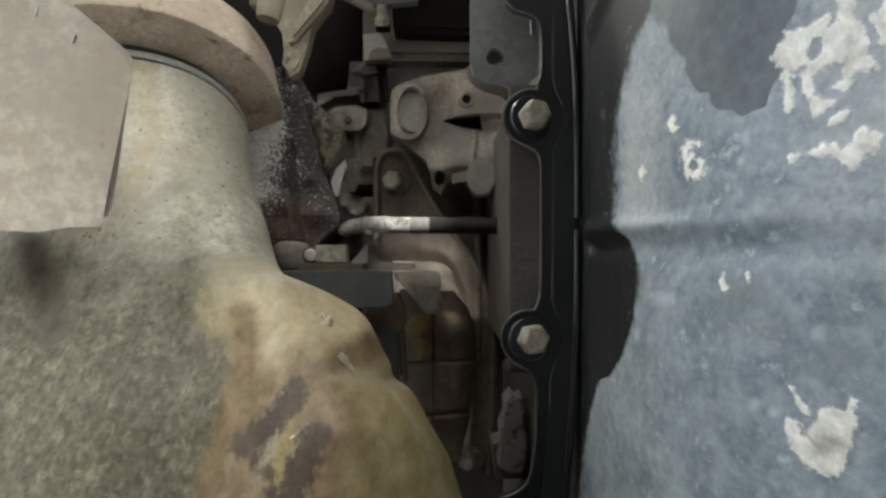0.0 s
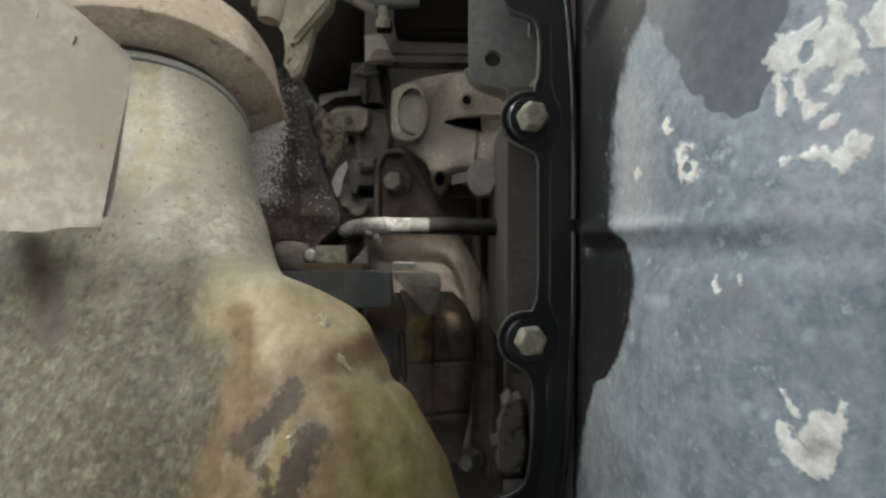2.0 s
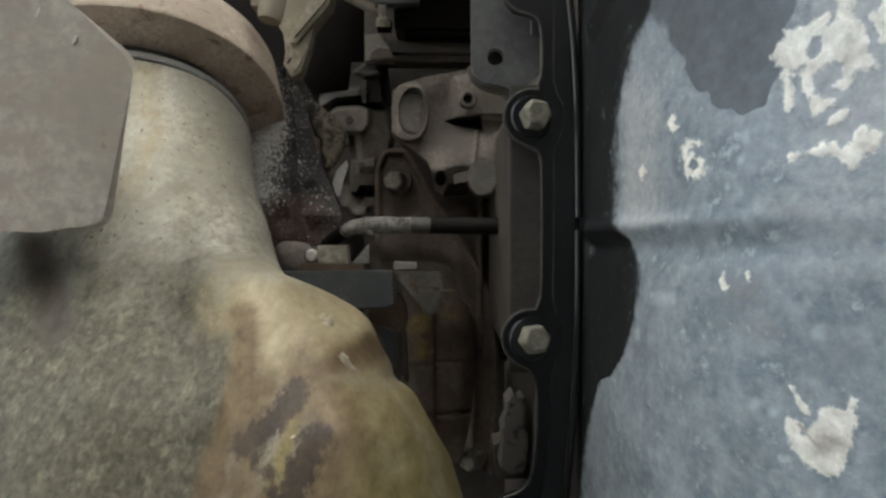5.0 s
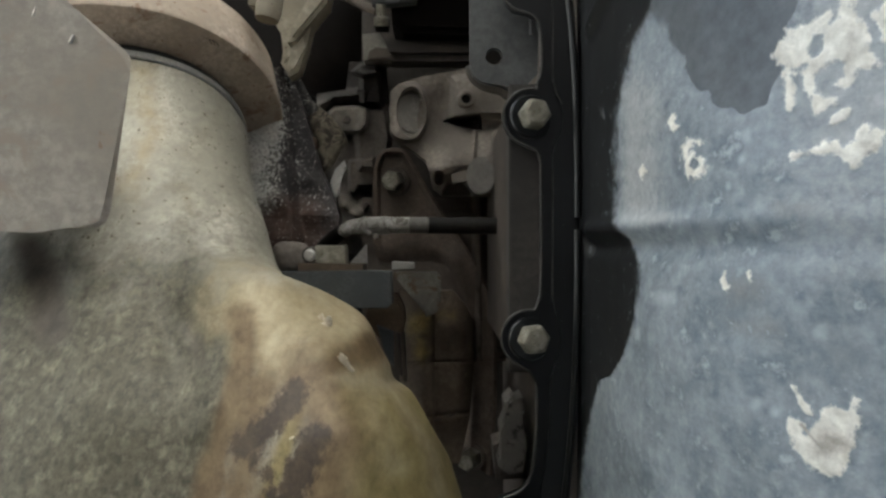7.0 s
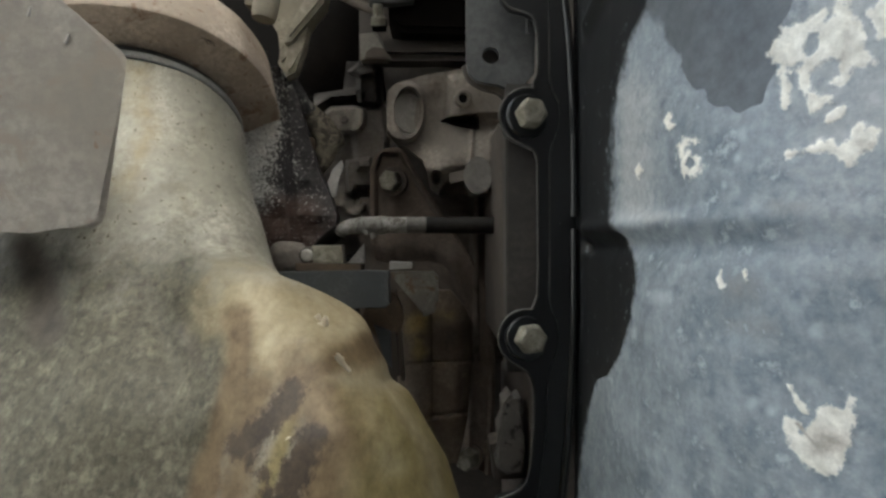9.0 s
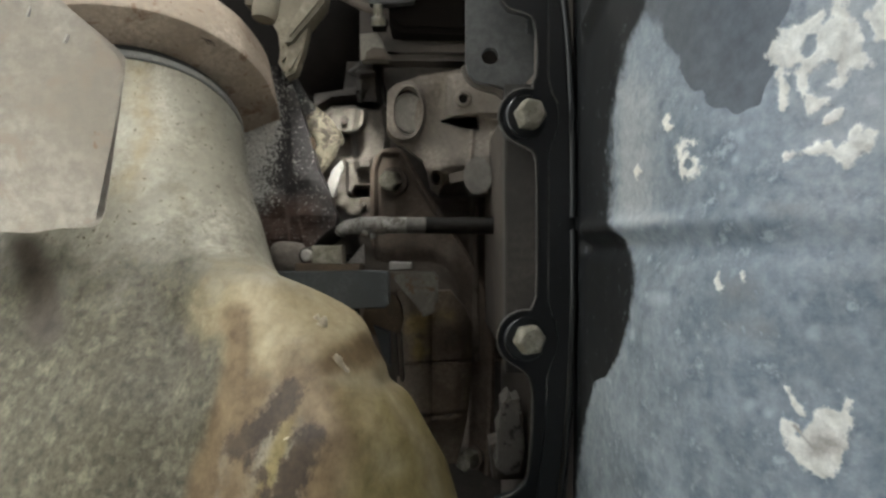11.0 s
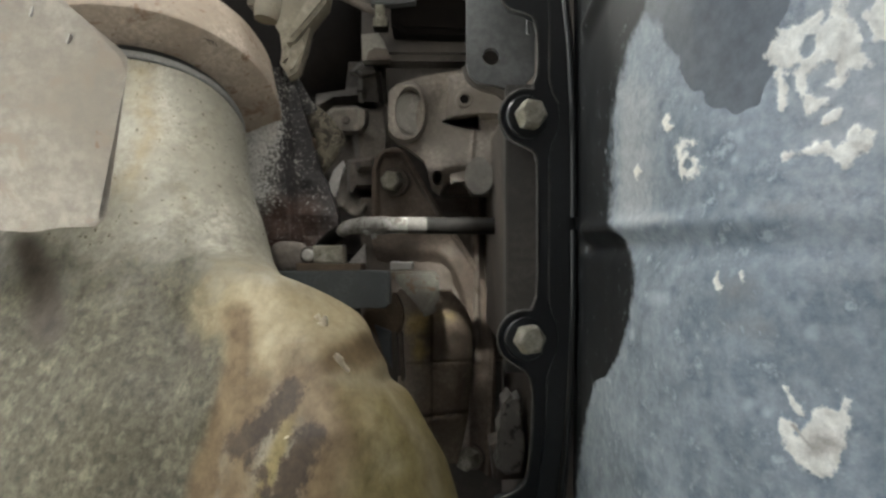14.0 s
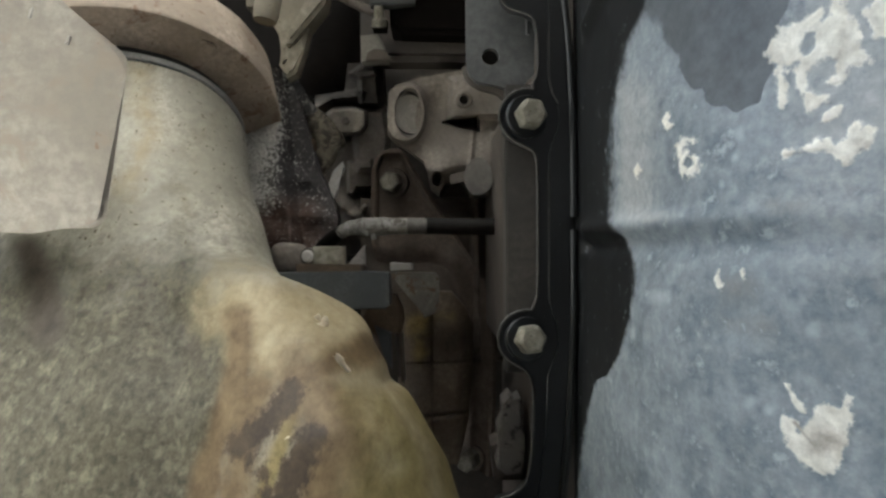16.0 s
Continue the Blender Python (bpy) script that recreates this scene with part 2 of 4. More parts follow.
YOKE = surface("pale_weathered_steel", (0.36, 0.32, 0.275), (0.51, 0.475, 0.425), 75, (0.45, 0.7), 0, 0.3, ((0.3, 0.22, 0.17), 0.1, 160), ((0.35, 0.3, 0.25), 0.3, 45))
# Hose colour; also stands in for shade on the backing sheet and the hole.
NEAR_BLACK = dull(surface("near_black", (0.006, 0.005, 0.0046), (0.018, 0.015, 0.013), 60, (0.7, 0.95), 0, 0.2), 0.12)
TUBE = surface("corroded_alloy_tube", (0.15, 0.142, 0.13), (0.46, 0.45, 0.43), 420, (0.75, 0.95), 0.0, 1.0, ((0.1, 0.085, 0.07), 0.25, 900), ((0.1, 0.088, 0.075), 0.3, 260))
TUBE_DARK = dull(surface("black_tube", (0.006, 0.0055, 0.005), (0.022, 0.02, 0.018), 200, (0.65, 0.85), 0, 0.2), 0.2)
DARKER_TUBE = surface("darker_alloy_tube", (0.06, 0.056, 0.05), (0.2, 0.19, 0.175), 260, (0.7, 0.9), 0.0, 0.4)
BAR = surface("blue_grey_bar", (0.045, 0.052, 0.058), (0.085, 0.095, 0.1), 200, (0.5, 0.75), 0, 0.25, ((0.16, 0.1, 0.06), 0.08, 400))
RUST = surface("brown_rust", (0.06, 0.04, 0.026), (0.14, 0.102, 0.068), 220, (0.75, 0.95), 0, 0.6)
PALE = surface("pale_bare_metal", (0.45, 0.43, 0.4), (0.68, 0.66, 0.63), 200, (0.4, 0.6), 0.2, 0.2)
PALE_DUST = surface("dusty_pale_metal", (0.2, 0.185, 0.16), (0.34, 0.32, 0.285), 200, (0.6, 0.8), 0, 0.2)
CHIP = surface("pale_grit", (0.5, 0.42, 0.29), (0.75, 0.68, 0.54), 900, (0.6, 0.9), 0, 0.5)
SEAL = surface("grey_seal", (0.3, 0.3, 0.28), (0.42, 0.42, 0.4), 200, (0.5, 0.7), 0, 0.1)
GROOVE = surface("black_seal_ring", (0.012, 0.012, 0.011), (0.03, 0.03, 0.028), 200, (0.5, 0.7), 0, 0.1)
BUSHING = layered("oily_barrel", ((0.125, 0.093, 0.066), (0.25, 0.195, 0.143), 120),
                  [("grey_tone", (0.11, 0.092, 0.07), (0.18, 0.155, 0.122), 0.6, 120, 0.35),
                   ("plating", (0.2, 0.14, 0.05), (0.4, 0.31, 0.12), 0.7, 140, 0.35),
                   ("dark_brown", (0.03, 0.021, 0.015), (0.07, 0.051, 0.037), 0.5, 120, 0.35)], (0.65, 0.9), 0.3)
SHIELD = layered("flaking_shield", ((0.03, 0.026, 0.028), (0.078, 0.07, 0.07), 110),
                 [("rust", (0.045, 0.025, 0.019), (0.11, 0.068, 0.053), 0.7, 90, 0.35, 120),
                  ("grey_tone", (0.16, 0.15, 0.138), (0.3, 0.283, 0.258), 1.4, 200, 0.4, 300),
                  ("crust", (0.4, 0.385, 0.36), (0.68, 0.66, 0.62), 2.6, 620, 0.2, 500)], (0.5, 0.85), 0.6)
# The first layer carries the bracket's painted light; the last one only darkens.
PRESSING = layered("rusty_brown_pressing", ((0.1, 0.074, 0.056), (0.2, 0.156, 0.122), 120),
                   [("grey_tone", (0.16, 0.135, 0.11), (0.25, 0.215, 0.18), 0.5, 120, 0.35),
                    ("oil", (0.035, 0.024, 0.017), (0.08, 0.058, 0.043), 0.5, 100, 0.35)], (0.6, 0.9), 0.4)
# The first layer also paints light on deep lumps; the last only darkens.
BAY_CAST = layered("dusty_bay_casting", ((0.11, 0.094, 0.079), (0.235, 0.206, 0.176), 120),
                   [("grey_tone", (0.17, 0.15, 0.127), (0.29, 0.258, 0.22), 0.5, 120, 0.35),
                    ("tan", (0.19, 0.165, 0.12), (0.33, 0.29, 0.22), 0.6, 120, 0.3),
                    ("oil", (0.016, 0.013, 0.011), (0.04, 0.033, 0.027), 0.5, 100, 0.3)], (0.6, 0.9), 0.4)
CONCRETE = surface("asphalt", (0.075, 0.075, 0.074), (0.12, 0.12, 0.119), 12, (0.8, 0.95), 0, 0.2)
# Tone of the unseen slabs, raised to bounce light into the bay.
SLAB_GREY = dull(surface("slab_grey", (0.09, 0.088, 0.085), (0.15, 0.147, 0.142), 20, (0.6, 0.85), 0, 0.1), 0.2)
# The fourth layer holds painted shade: below the yoke and in the hollow.
CASTING = layered("stained_cast_aluminium", ((0.34, 0.325, 0.265), (0.58, 0.555, 0.475), 150),
                  [("grain", (0.04, 0.036, 0.024), (0.135, 0.124, 0.083), 1.0, 90, 0.4, 480),
                   ("patch", (0.105, 0.096, 0.066), (0.2, 0.184, 0.13), 2.4, 210, 0.26, 420),
                   ("olive", (0.17, 0.131, 0.05), (0.295, 0.24, 0.106), 0.5, 60, 0.28),
                   ("dark_brown", (0.05, 0.04, 0.031), (0.1, 0.084, 0.064), 0.5, 60, 0.35),
                   ("tan", (0.265, 0.212, 0.12), (0.40, 0.34, 0.22), 0.7, 90, 0.3),
                   ("rust", (0.105, 0.07, 0.035), (0.205, 0.147, 0.078), 0.8, 80, 0.3),
                   ("tar", (0.03, 0.019, 0.013), (0.085, 0.06, 0.036), 1.4, 400, 0.2),
                   ("chip", (0.5, 0.42, 0.28), (0.62, 0.56, 0.42), 0.9, 900, 0.1)], (0.45, 0.7), 0.45, 0.1, ((0.13, 0.115, 0.08), 0.24, 480), 0.5, (420, 0.9, 1.1))
PAN = layered("worn_pan_metal", ((0.006, 0.0068, 0.0078), (0.014, 0.0155, 0.017), 60),
              [("bare", (0.185, 0.22, 0.25), (0.32, 0.355, 0.38), 0.35, 260, 0.1, 260),
               ("mottle", (0.105, 0.134, 0.162), (0.195, 0.228, 0.252), 1.9, 85, 0.24, 260),
               ("dusk", (0.10, 0.122, 0.145), (0.16, 0.185, 0.205), 0.9, 150, 0.4, 300),
               ("speck", (0.28, 0.31, 0.33), (0.36, 0.39, 0.41), 2.2, 300, 0.3, 300),
               ("brown", (0.17, 0.165, 0.155), (0.26, 0.255, 0.24), 0.9, 120, 0.4, 300),
               ("spots", (0.32, 0.36, 0.39), (0.4, 0.44, 0.47), 2.0, 170, 0.12, 300),
               ("ring", (0.36, 0.40, 0.43), (0.43, 0.47, 0.5), 0.3, 250, 0.22, 300),
               ("smear_light", (0.33, 0.35, 0.36), (0.45, 0.47, 0.475), 1.2, 330, 0.35, 400),
               ("dots", (0.6, 0.62, 0.62), (0.75, 0.76, 0.76), 3.0, 620, 0.2),
               ("grey", (0.085, 0.097, 0.107), (0.135, 0.15, 0.163), 0.5, 330, 0.08),
               ("flake", (0.62, 0.595, 0.52), (0.95, 0.93, 0.85), 2.2, 430, 0.22, 300),
               ("worn", (0.32, 0.29, 0.245), (0.5, 0.46, 0.4), 1.2, 260, 0.3, 420)], (0.35, 0.6), 0.12, 0.0, None, 0.9, (420, 0.9, 1.1))

# ---- setting ----
bm = bmesh.new()
bmesh.ops.create_grid(bm, x_segments=40, y_segments=40, size=60)
ground = tagged(new("ground", finish(bm, "ground", CONCRETE)), "grey asphalt ground under the car", "ground", kind="structure")


def slab(name, lo, hi, material, label):
    bm = bmesh.new()
    bmesh.ops.create_cube(bm, size=1)
    for v in bm.verts:
        v.co = Vector([l + (h - l) * (c + 0.5) for l, h, c in zip(lo, hi, v.co)])
    bmesh.ops.bevel(bm, geom=list(bm.edges), offset=0.004, segments=1, affect="EDGES")
    return tagged(new(name, finish(bm, name, material)), label, "car body", kind="structure")


# Unseen slabs added to hold back and let in light around the engine.
slab("wall_west", (-0.92, -0.8, 0.5), (-0.9, 0.9, 0.9), SLAB_GREY, "unseen grey side wall added to shape the light")
slab("wall_east", (0.7, -0.8, 0.03), (0.72, 0.9, 0.9), SLAB_GREY, "unseen grey side wall added to shape the light")
slab("wall_front", (-0.9, -0.8, 0.52), (0.8, -0.78, 0.9), SLAB_GREY, "unseen grey front wall added to shape the light")
slab("wall_back", (-0.9, 0.88, 0.334), (0.8, 0.9, 0.9), SLAB_GREY, "unseen grey back wall added to close off light")
slab("bay_shade_slab", (-0.055, -0.3, 0.425), (0.6, -0.172, 0.8), SLAB_GREY, "unseen grey slab added to shade the deep bay")
slab("ground_shade_slab", (-0.92, 0.24, 0.31), (0.82, 3.4, 0.33), SLAB_GREY, "unseen grey slab added to darken the ground behind")
slab("ceiling", (-0.92, -0.8, 0.9), (0.82, 0.9, 0.92), SLAB_GREY, "unseen grey top slab added to keep skylight out")


# ---- oil pan ----
def step(x, lo, hi):
    k = np.clip((x - lo) / (hi - lo), 0, 1)
    return k * k * (3 - 2 * k)


def stroke(u, v, points, width):
    """How near the points u, v lie to a line of points: 1 on it, 0 from its width on."""
    best = np.full(u.shape, 1e9)
    for (ax, ay), (bx, by) in zip(points, points[1:]):
        dx, dy = bx - ax, by - ay
        k = np.clip(((u - ax) * dx + (v - ay) * dy) / (dx * dx + dy * dy + 1e-9), 0, 1)
        best = np.minimum(best, np.hypot(u - ax - k * dx, v - ay - k * dy))
    return np.clip(1.1 - best / (2.1 * width), 0, 1.1)


def grid_mesh(name, pts, material, layers=(), sharp=80):
    """A mesh from a rows x columns x 3 array, with named weights."""
    nr, nc = pts.shape[:2]
    idx = np.arange(nr * nc).reshape(nr, nc)
    faces = np.stack([idx[:-1, :-1], idx[:-1, 1:], idx[1:, 1:], idx[1:, :-1]], -1).reshape(-1, 4)
    me = bpy.data.meshes.new(name)
    me.from_pydata(pts.reshape(-1, 3).tolist(), [], faces.tolist())
    me.materials.append(material)
    me.polygons.foreach_set("use_smooth", [True] * len(me.polygons))
    for key, w in layers:
        a = me.attributes.new(key, "FLOAT", "POINT")
        a.data.foreach_set("value", w.astype(np.float32).ravel())
    return me


def inside(u, v, points):
    """Signed distance to a closed outline, positive inside."""
    best = np.full(u.shape, 1e9)
    odd = np.zeros(u.shape, bool)
    for (ax, ay), (bx, by) in zip(points, points[1:] + points[:1]):
        dx, dy = bx - ax, by - ay
        k = np.clip(((u - ax) * dx + (v - ay) * dy) / (dx * dx + dy * dy + 1e-9), 0, 1)
        best = np.minimum(best, np.hypot(u - ax - k * dx, v - ay - k * dy))
        if dy:
            odd ^= ((ay > v) != (by > v)) & (u < ax + dx * (v - ay) / dy)
    return np.where(odd, best, -best)


def blob(u, v, points, soft):
    return step(inside(u, v, points), -soft, soft)


def oval(u, v, cu, cv, ru, rv):
    return np.exp(-(((u - cu) / ru) ** 2) - ((v - cv) / rv) ** 2)


def wander(u, v, size, seed):
    """Smooth unevenness between -1 and 1."""
    rng = np.random.default_rng(seed)
    out = np.zeros_like(u)
    for k in range(7):
        a, w, p = rng.uniform(0, 6.28), rng.uniform(0.6, 1.8) / size, rng.uniform(0, 6.28)
        out += np.sin((u * math.cos(a) + v * math.sin(a)) * w * 6.28 + p)
    return out / 3.5


# outlines of the white corroded patches on the pan, in pixels of the camera's view
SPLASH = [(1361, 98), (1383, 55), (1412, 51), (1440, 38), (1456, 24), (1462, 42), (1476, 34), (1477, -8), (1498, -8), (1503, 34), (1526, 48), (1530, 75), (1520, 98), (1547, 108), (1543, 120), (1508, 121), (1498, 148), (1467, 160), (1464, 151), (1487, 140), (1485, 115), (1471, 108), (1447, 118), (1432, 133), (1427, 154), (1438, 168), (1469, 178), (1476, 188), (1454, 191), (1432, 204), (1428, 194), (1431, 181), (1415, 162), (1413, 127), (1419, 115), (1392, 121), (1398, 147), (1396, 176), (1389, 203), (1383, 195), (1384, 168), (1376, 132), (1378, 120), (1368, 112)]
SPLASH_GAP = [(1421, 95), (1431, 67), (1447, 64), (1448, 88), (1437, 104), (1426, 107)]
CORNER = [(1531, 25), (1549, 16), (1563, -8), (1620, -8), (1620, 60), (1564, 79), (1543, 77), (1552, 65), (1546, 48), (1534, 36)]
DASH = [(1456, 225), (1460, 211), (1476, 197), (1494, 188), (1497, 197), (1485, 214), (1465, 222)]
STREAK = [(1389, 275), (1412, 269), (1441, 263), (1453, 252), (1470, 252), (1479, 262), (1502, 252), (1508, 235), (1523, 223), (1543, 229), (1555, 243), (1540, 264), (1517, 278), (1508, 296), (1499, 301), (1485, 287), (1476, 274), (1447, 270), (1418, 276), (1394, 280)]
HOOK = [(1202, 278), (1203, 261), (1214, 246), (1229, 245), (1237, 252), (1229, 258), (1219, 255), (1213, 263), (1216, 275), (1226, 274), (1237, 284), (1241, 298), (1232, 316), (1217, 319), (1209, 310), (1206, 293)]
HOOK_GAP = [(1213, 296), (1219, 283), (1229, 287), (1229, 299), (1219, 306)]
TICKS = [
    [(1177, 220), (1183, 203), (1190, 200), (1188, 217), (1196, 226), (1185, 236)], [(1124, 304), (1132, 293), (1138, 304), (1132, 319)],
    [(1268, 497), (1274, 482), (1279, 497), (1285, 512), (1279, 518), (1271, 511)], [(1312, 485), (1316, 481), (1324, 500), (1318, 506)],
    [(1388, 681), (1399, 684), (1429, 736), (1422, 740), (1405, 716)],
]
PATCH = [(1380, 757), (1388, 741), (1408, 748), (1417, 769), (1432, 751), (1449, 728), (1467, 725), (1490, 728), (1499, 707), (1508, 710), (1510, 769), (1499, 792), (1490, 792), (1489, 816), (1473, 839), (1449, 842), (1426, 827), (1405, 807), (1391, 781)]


def oil_pan():
    pan = thing("oil_pan", "black-painted steel oil pan, worn to bare blue-grey metal with white flakes", "oil pan")
    # the side wall, drawn in section from the flange down to the bottom
    xs = np.array([0.0455, 0.0462, 0.0470, 0.0478, 0.0497, 0.0530, 0.0567, 0.0605, 0.0650, 0.0695, 0.0760, 0.0860, 0.105, 0.14, 0.20, 0.32])
    ds = np.array([0.2400, 0.2362, 0.2346, 0.2300, 0.2050, 0.1780, 0.1580, 0.1480, 0.1370, 0.1290, 0.1180, 0.1060, 0.096, 0.092, 0.090, 0.090])
    run = np.r_[0, np.cumsum(np.hypot(np.diff(xs), np.diff(ds)))]
    fine = np.r_[np.linspace(0, run[10], 240), np.linspace(run[10], run[-1], 40)[1:]]
    x, d = np.interp(fine, run, xs), np.interp(fine, run, ds)
    for _ in range(5):
        x[1:-1], d[1:-1] = (x[:-2] + 2 * x[1:-1] + x[2:]) / 4, (d[:-2] + 2 * d[1:-1] + d[2:]) / 4
    ys = np.r_[np.linspace(-0.16, -0.085, 30), np.linspace(-0.085, -0.052, 90)[1:], np.linspace(-0.052, 0.052, 480)[1:], np.linspace(0.052, 0.085, 90)[1:], np.linspace(0.085, 0.16, 30)[1:]]
    Y, X = np.meshgrid(ys, x, indexing="ij")
    D = np.broadcast_to(d, Y.shape).copy()
    S = np.broadcast_to(fine, Y.shape)
    # pressed rib that runs down the wall, sharp at the flange and fading below, and a slanting one higher up
    line = -0.0062 + 0.02 * np.clip(S - 0.02, 0, 1) * 0.1
    fade = np.clip(1.15 - S / 0.13, 0, 1)
    rib = np.exp(-(((Y - line) / 0.0026) ** 2)) * 0.0021 * fade - np.exp(-(((Y - line - 0.0058) / 0.003) ** 2)) * 0.0024 * fade
    X = X - rib * step(S, 0.004, 0.012)
    slant = (Y + 0.068 + 0.32 * S)
    X = X - np.exp(-((slant / 0.0035) ** 2)) * 0.0028 * step(S, 0.006, 0.015) * (1 - step(S, 0.03, 0.06))
    # slow unevenness of pressed sheet
    X = X + 0.0007 * np.sin(Y * 63 + S * 40) * step(S, 0.02, 0.06) + 0.0005 * np.sin(Y * 131 - S * 75 + 1) * step(S, 0.02, 0.06)
    # Wear masks are placed by where the wall falls in the camera's view.
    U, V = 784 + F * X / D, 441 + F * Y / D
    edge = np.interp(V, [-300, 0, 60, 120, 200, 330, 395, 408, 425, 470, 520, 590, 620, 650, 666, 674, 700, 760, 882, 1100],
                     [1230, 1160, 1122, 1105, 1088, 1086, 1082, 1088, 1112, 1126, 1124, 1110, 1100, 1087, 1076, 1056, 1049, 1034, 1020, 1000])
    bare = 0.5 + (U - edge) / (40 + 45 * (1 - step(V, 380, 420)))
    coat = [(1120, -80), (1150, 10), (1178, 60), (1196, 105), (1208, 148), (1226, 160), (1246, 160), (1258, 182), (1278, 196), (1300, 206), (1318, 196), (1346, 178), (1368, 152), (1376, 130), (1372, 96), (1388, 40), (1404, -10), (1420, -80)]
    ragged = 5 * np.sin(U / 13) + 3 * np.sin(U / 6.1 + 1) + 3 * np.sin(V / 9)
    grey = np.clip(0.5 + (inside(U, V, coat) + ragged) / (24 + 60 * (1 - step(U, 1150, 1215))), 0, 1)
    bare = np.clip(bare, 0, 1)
    # This layer also paints light: the rib's bright side and the brighter upper right.
    smear_light = 0.72 * step(U, 1080, 1112) * (1 - step(U, 1120, 1215)) * step(V, 60, 190) * (1 - step(V, 380, 420))
    smear_light = np.maximum(smear_light, 0.66 * np.exp(-(((V - 386) / 16) ** 2)) * step(U, 1075, 1105) * (1 - step(U, 1150, 1260)))
    smear_light = np.maximum(smear_light, 0.42 * step(U, 1180, 1500) * step(-np.abs(V - 360), -280, -60))
    smear_light = np.maximum(smear_light, 0.66 * step(U, 1280, 1480) * (1 - step(V, 230, 380)))
    smear_light = np.maximum(smear_light, 0.55 * oval(U, V, 1480, 480, 60, 40))
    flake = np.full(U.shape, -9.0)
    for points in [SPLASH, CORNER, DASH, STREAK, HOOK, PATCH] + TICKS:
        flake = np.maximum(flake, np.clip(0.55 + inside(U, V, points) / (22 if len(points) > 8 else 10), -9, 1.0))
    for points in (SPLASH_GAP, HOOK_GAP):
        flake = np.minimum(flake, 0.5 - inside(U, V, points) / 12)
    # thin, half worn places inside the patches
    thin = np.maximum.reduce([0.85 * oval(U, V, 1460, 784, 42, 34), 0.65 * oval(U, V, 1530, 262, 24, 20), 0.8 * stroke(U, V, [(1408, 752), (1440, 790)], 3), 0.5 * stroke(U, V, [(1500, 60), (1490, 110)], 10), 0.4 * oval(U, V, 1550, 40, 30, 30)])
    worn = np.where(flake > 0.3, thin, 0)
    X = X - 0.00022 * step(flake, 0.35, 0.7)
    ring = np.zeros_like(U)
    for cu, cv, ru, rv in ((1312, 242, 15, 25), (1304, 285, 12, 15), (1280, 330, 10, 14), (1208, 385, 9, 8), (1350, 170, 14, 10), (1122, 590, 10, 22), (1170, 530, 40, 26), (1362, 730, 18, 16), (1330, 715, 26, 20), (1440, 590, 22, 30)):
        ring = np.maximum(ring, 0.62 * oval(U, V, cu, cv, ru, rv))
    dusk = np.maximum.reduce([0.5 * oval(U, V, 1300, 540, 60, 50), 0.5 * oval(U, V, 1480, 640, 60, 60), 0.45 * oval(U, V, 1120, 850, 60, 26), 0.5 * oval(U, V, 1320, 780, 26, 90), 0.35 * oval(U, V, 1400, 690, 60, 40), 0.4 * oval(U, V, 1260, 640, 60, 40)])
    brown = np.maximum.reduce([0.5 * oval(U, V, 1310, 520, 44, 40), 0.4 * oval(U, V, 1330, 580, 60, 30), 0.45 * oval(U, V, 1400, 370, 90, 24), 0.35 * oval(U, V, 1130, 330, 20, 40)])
    me = grid_mesh("side_wall", np.stack([X, Y, EYE + D], -1), PAN, [("bare", bare), ("mottle", bare * 0.44), ("dusk", dusk), ("brown", brown), ("spots", bare * 0.24), ("speck", bare * 0.16), ("ring", ring), ("dots", bare * 0.62 - 0.95), ("smear_light", smear_light), ("grey", grey), ("flake", flake), ("worn", worn)])
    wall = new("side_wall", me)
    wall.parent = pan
    return pan


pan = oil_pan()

EAR1, EAR2 = (936, 208), (934, 600)


def ear(centre, r, a0, a1, n=12):
    return [(centre[0] + r * math.cos(radians(a0 + (a1 - a0) * i / n)), centre[1] + r * math.sin(radians(a0 + (a1 - a0) * i / n))) for i in range(n + 1)]


LIP = [(884, -30), (890, 2), (905, 18), (930, 24), (948, 34), (954, 60), (955, 132), (946, 150)] + ear(EAR1, 50, -75, -255)[0:] + [(948, 268), (954, 290), (954, 520), (946, 543)] + ear(EAR2, 51, -80, -250) + [(938, 662), (946, 690), (944, 780), (936, 850), (915, 872), (880, 884), (860, 920)]


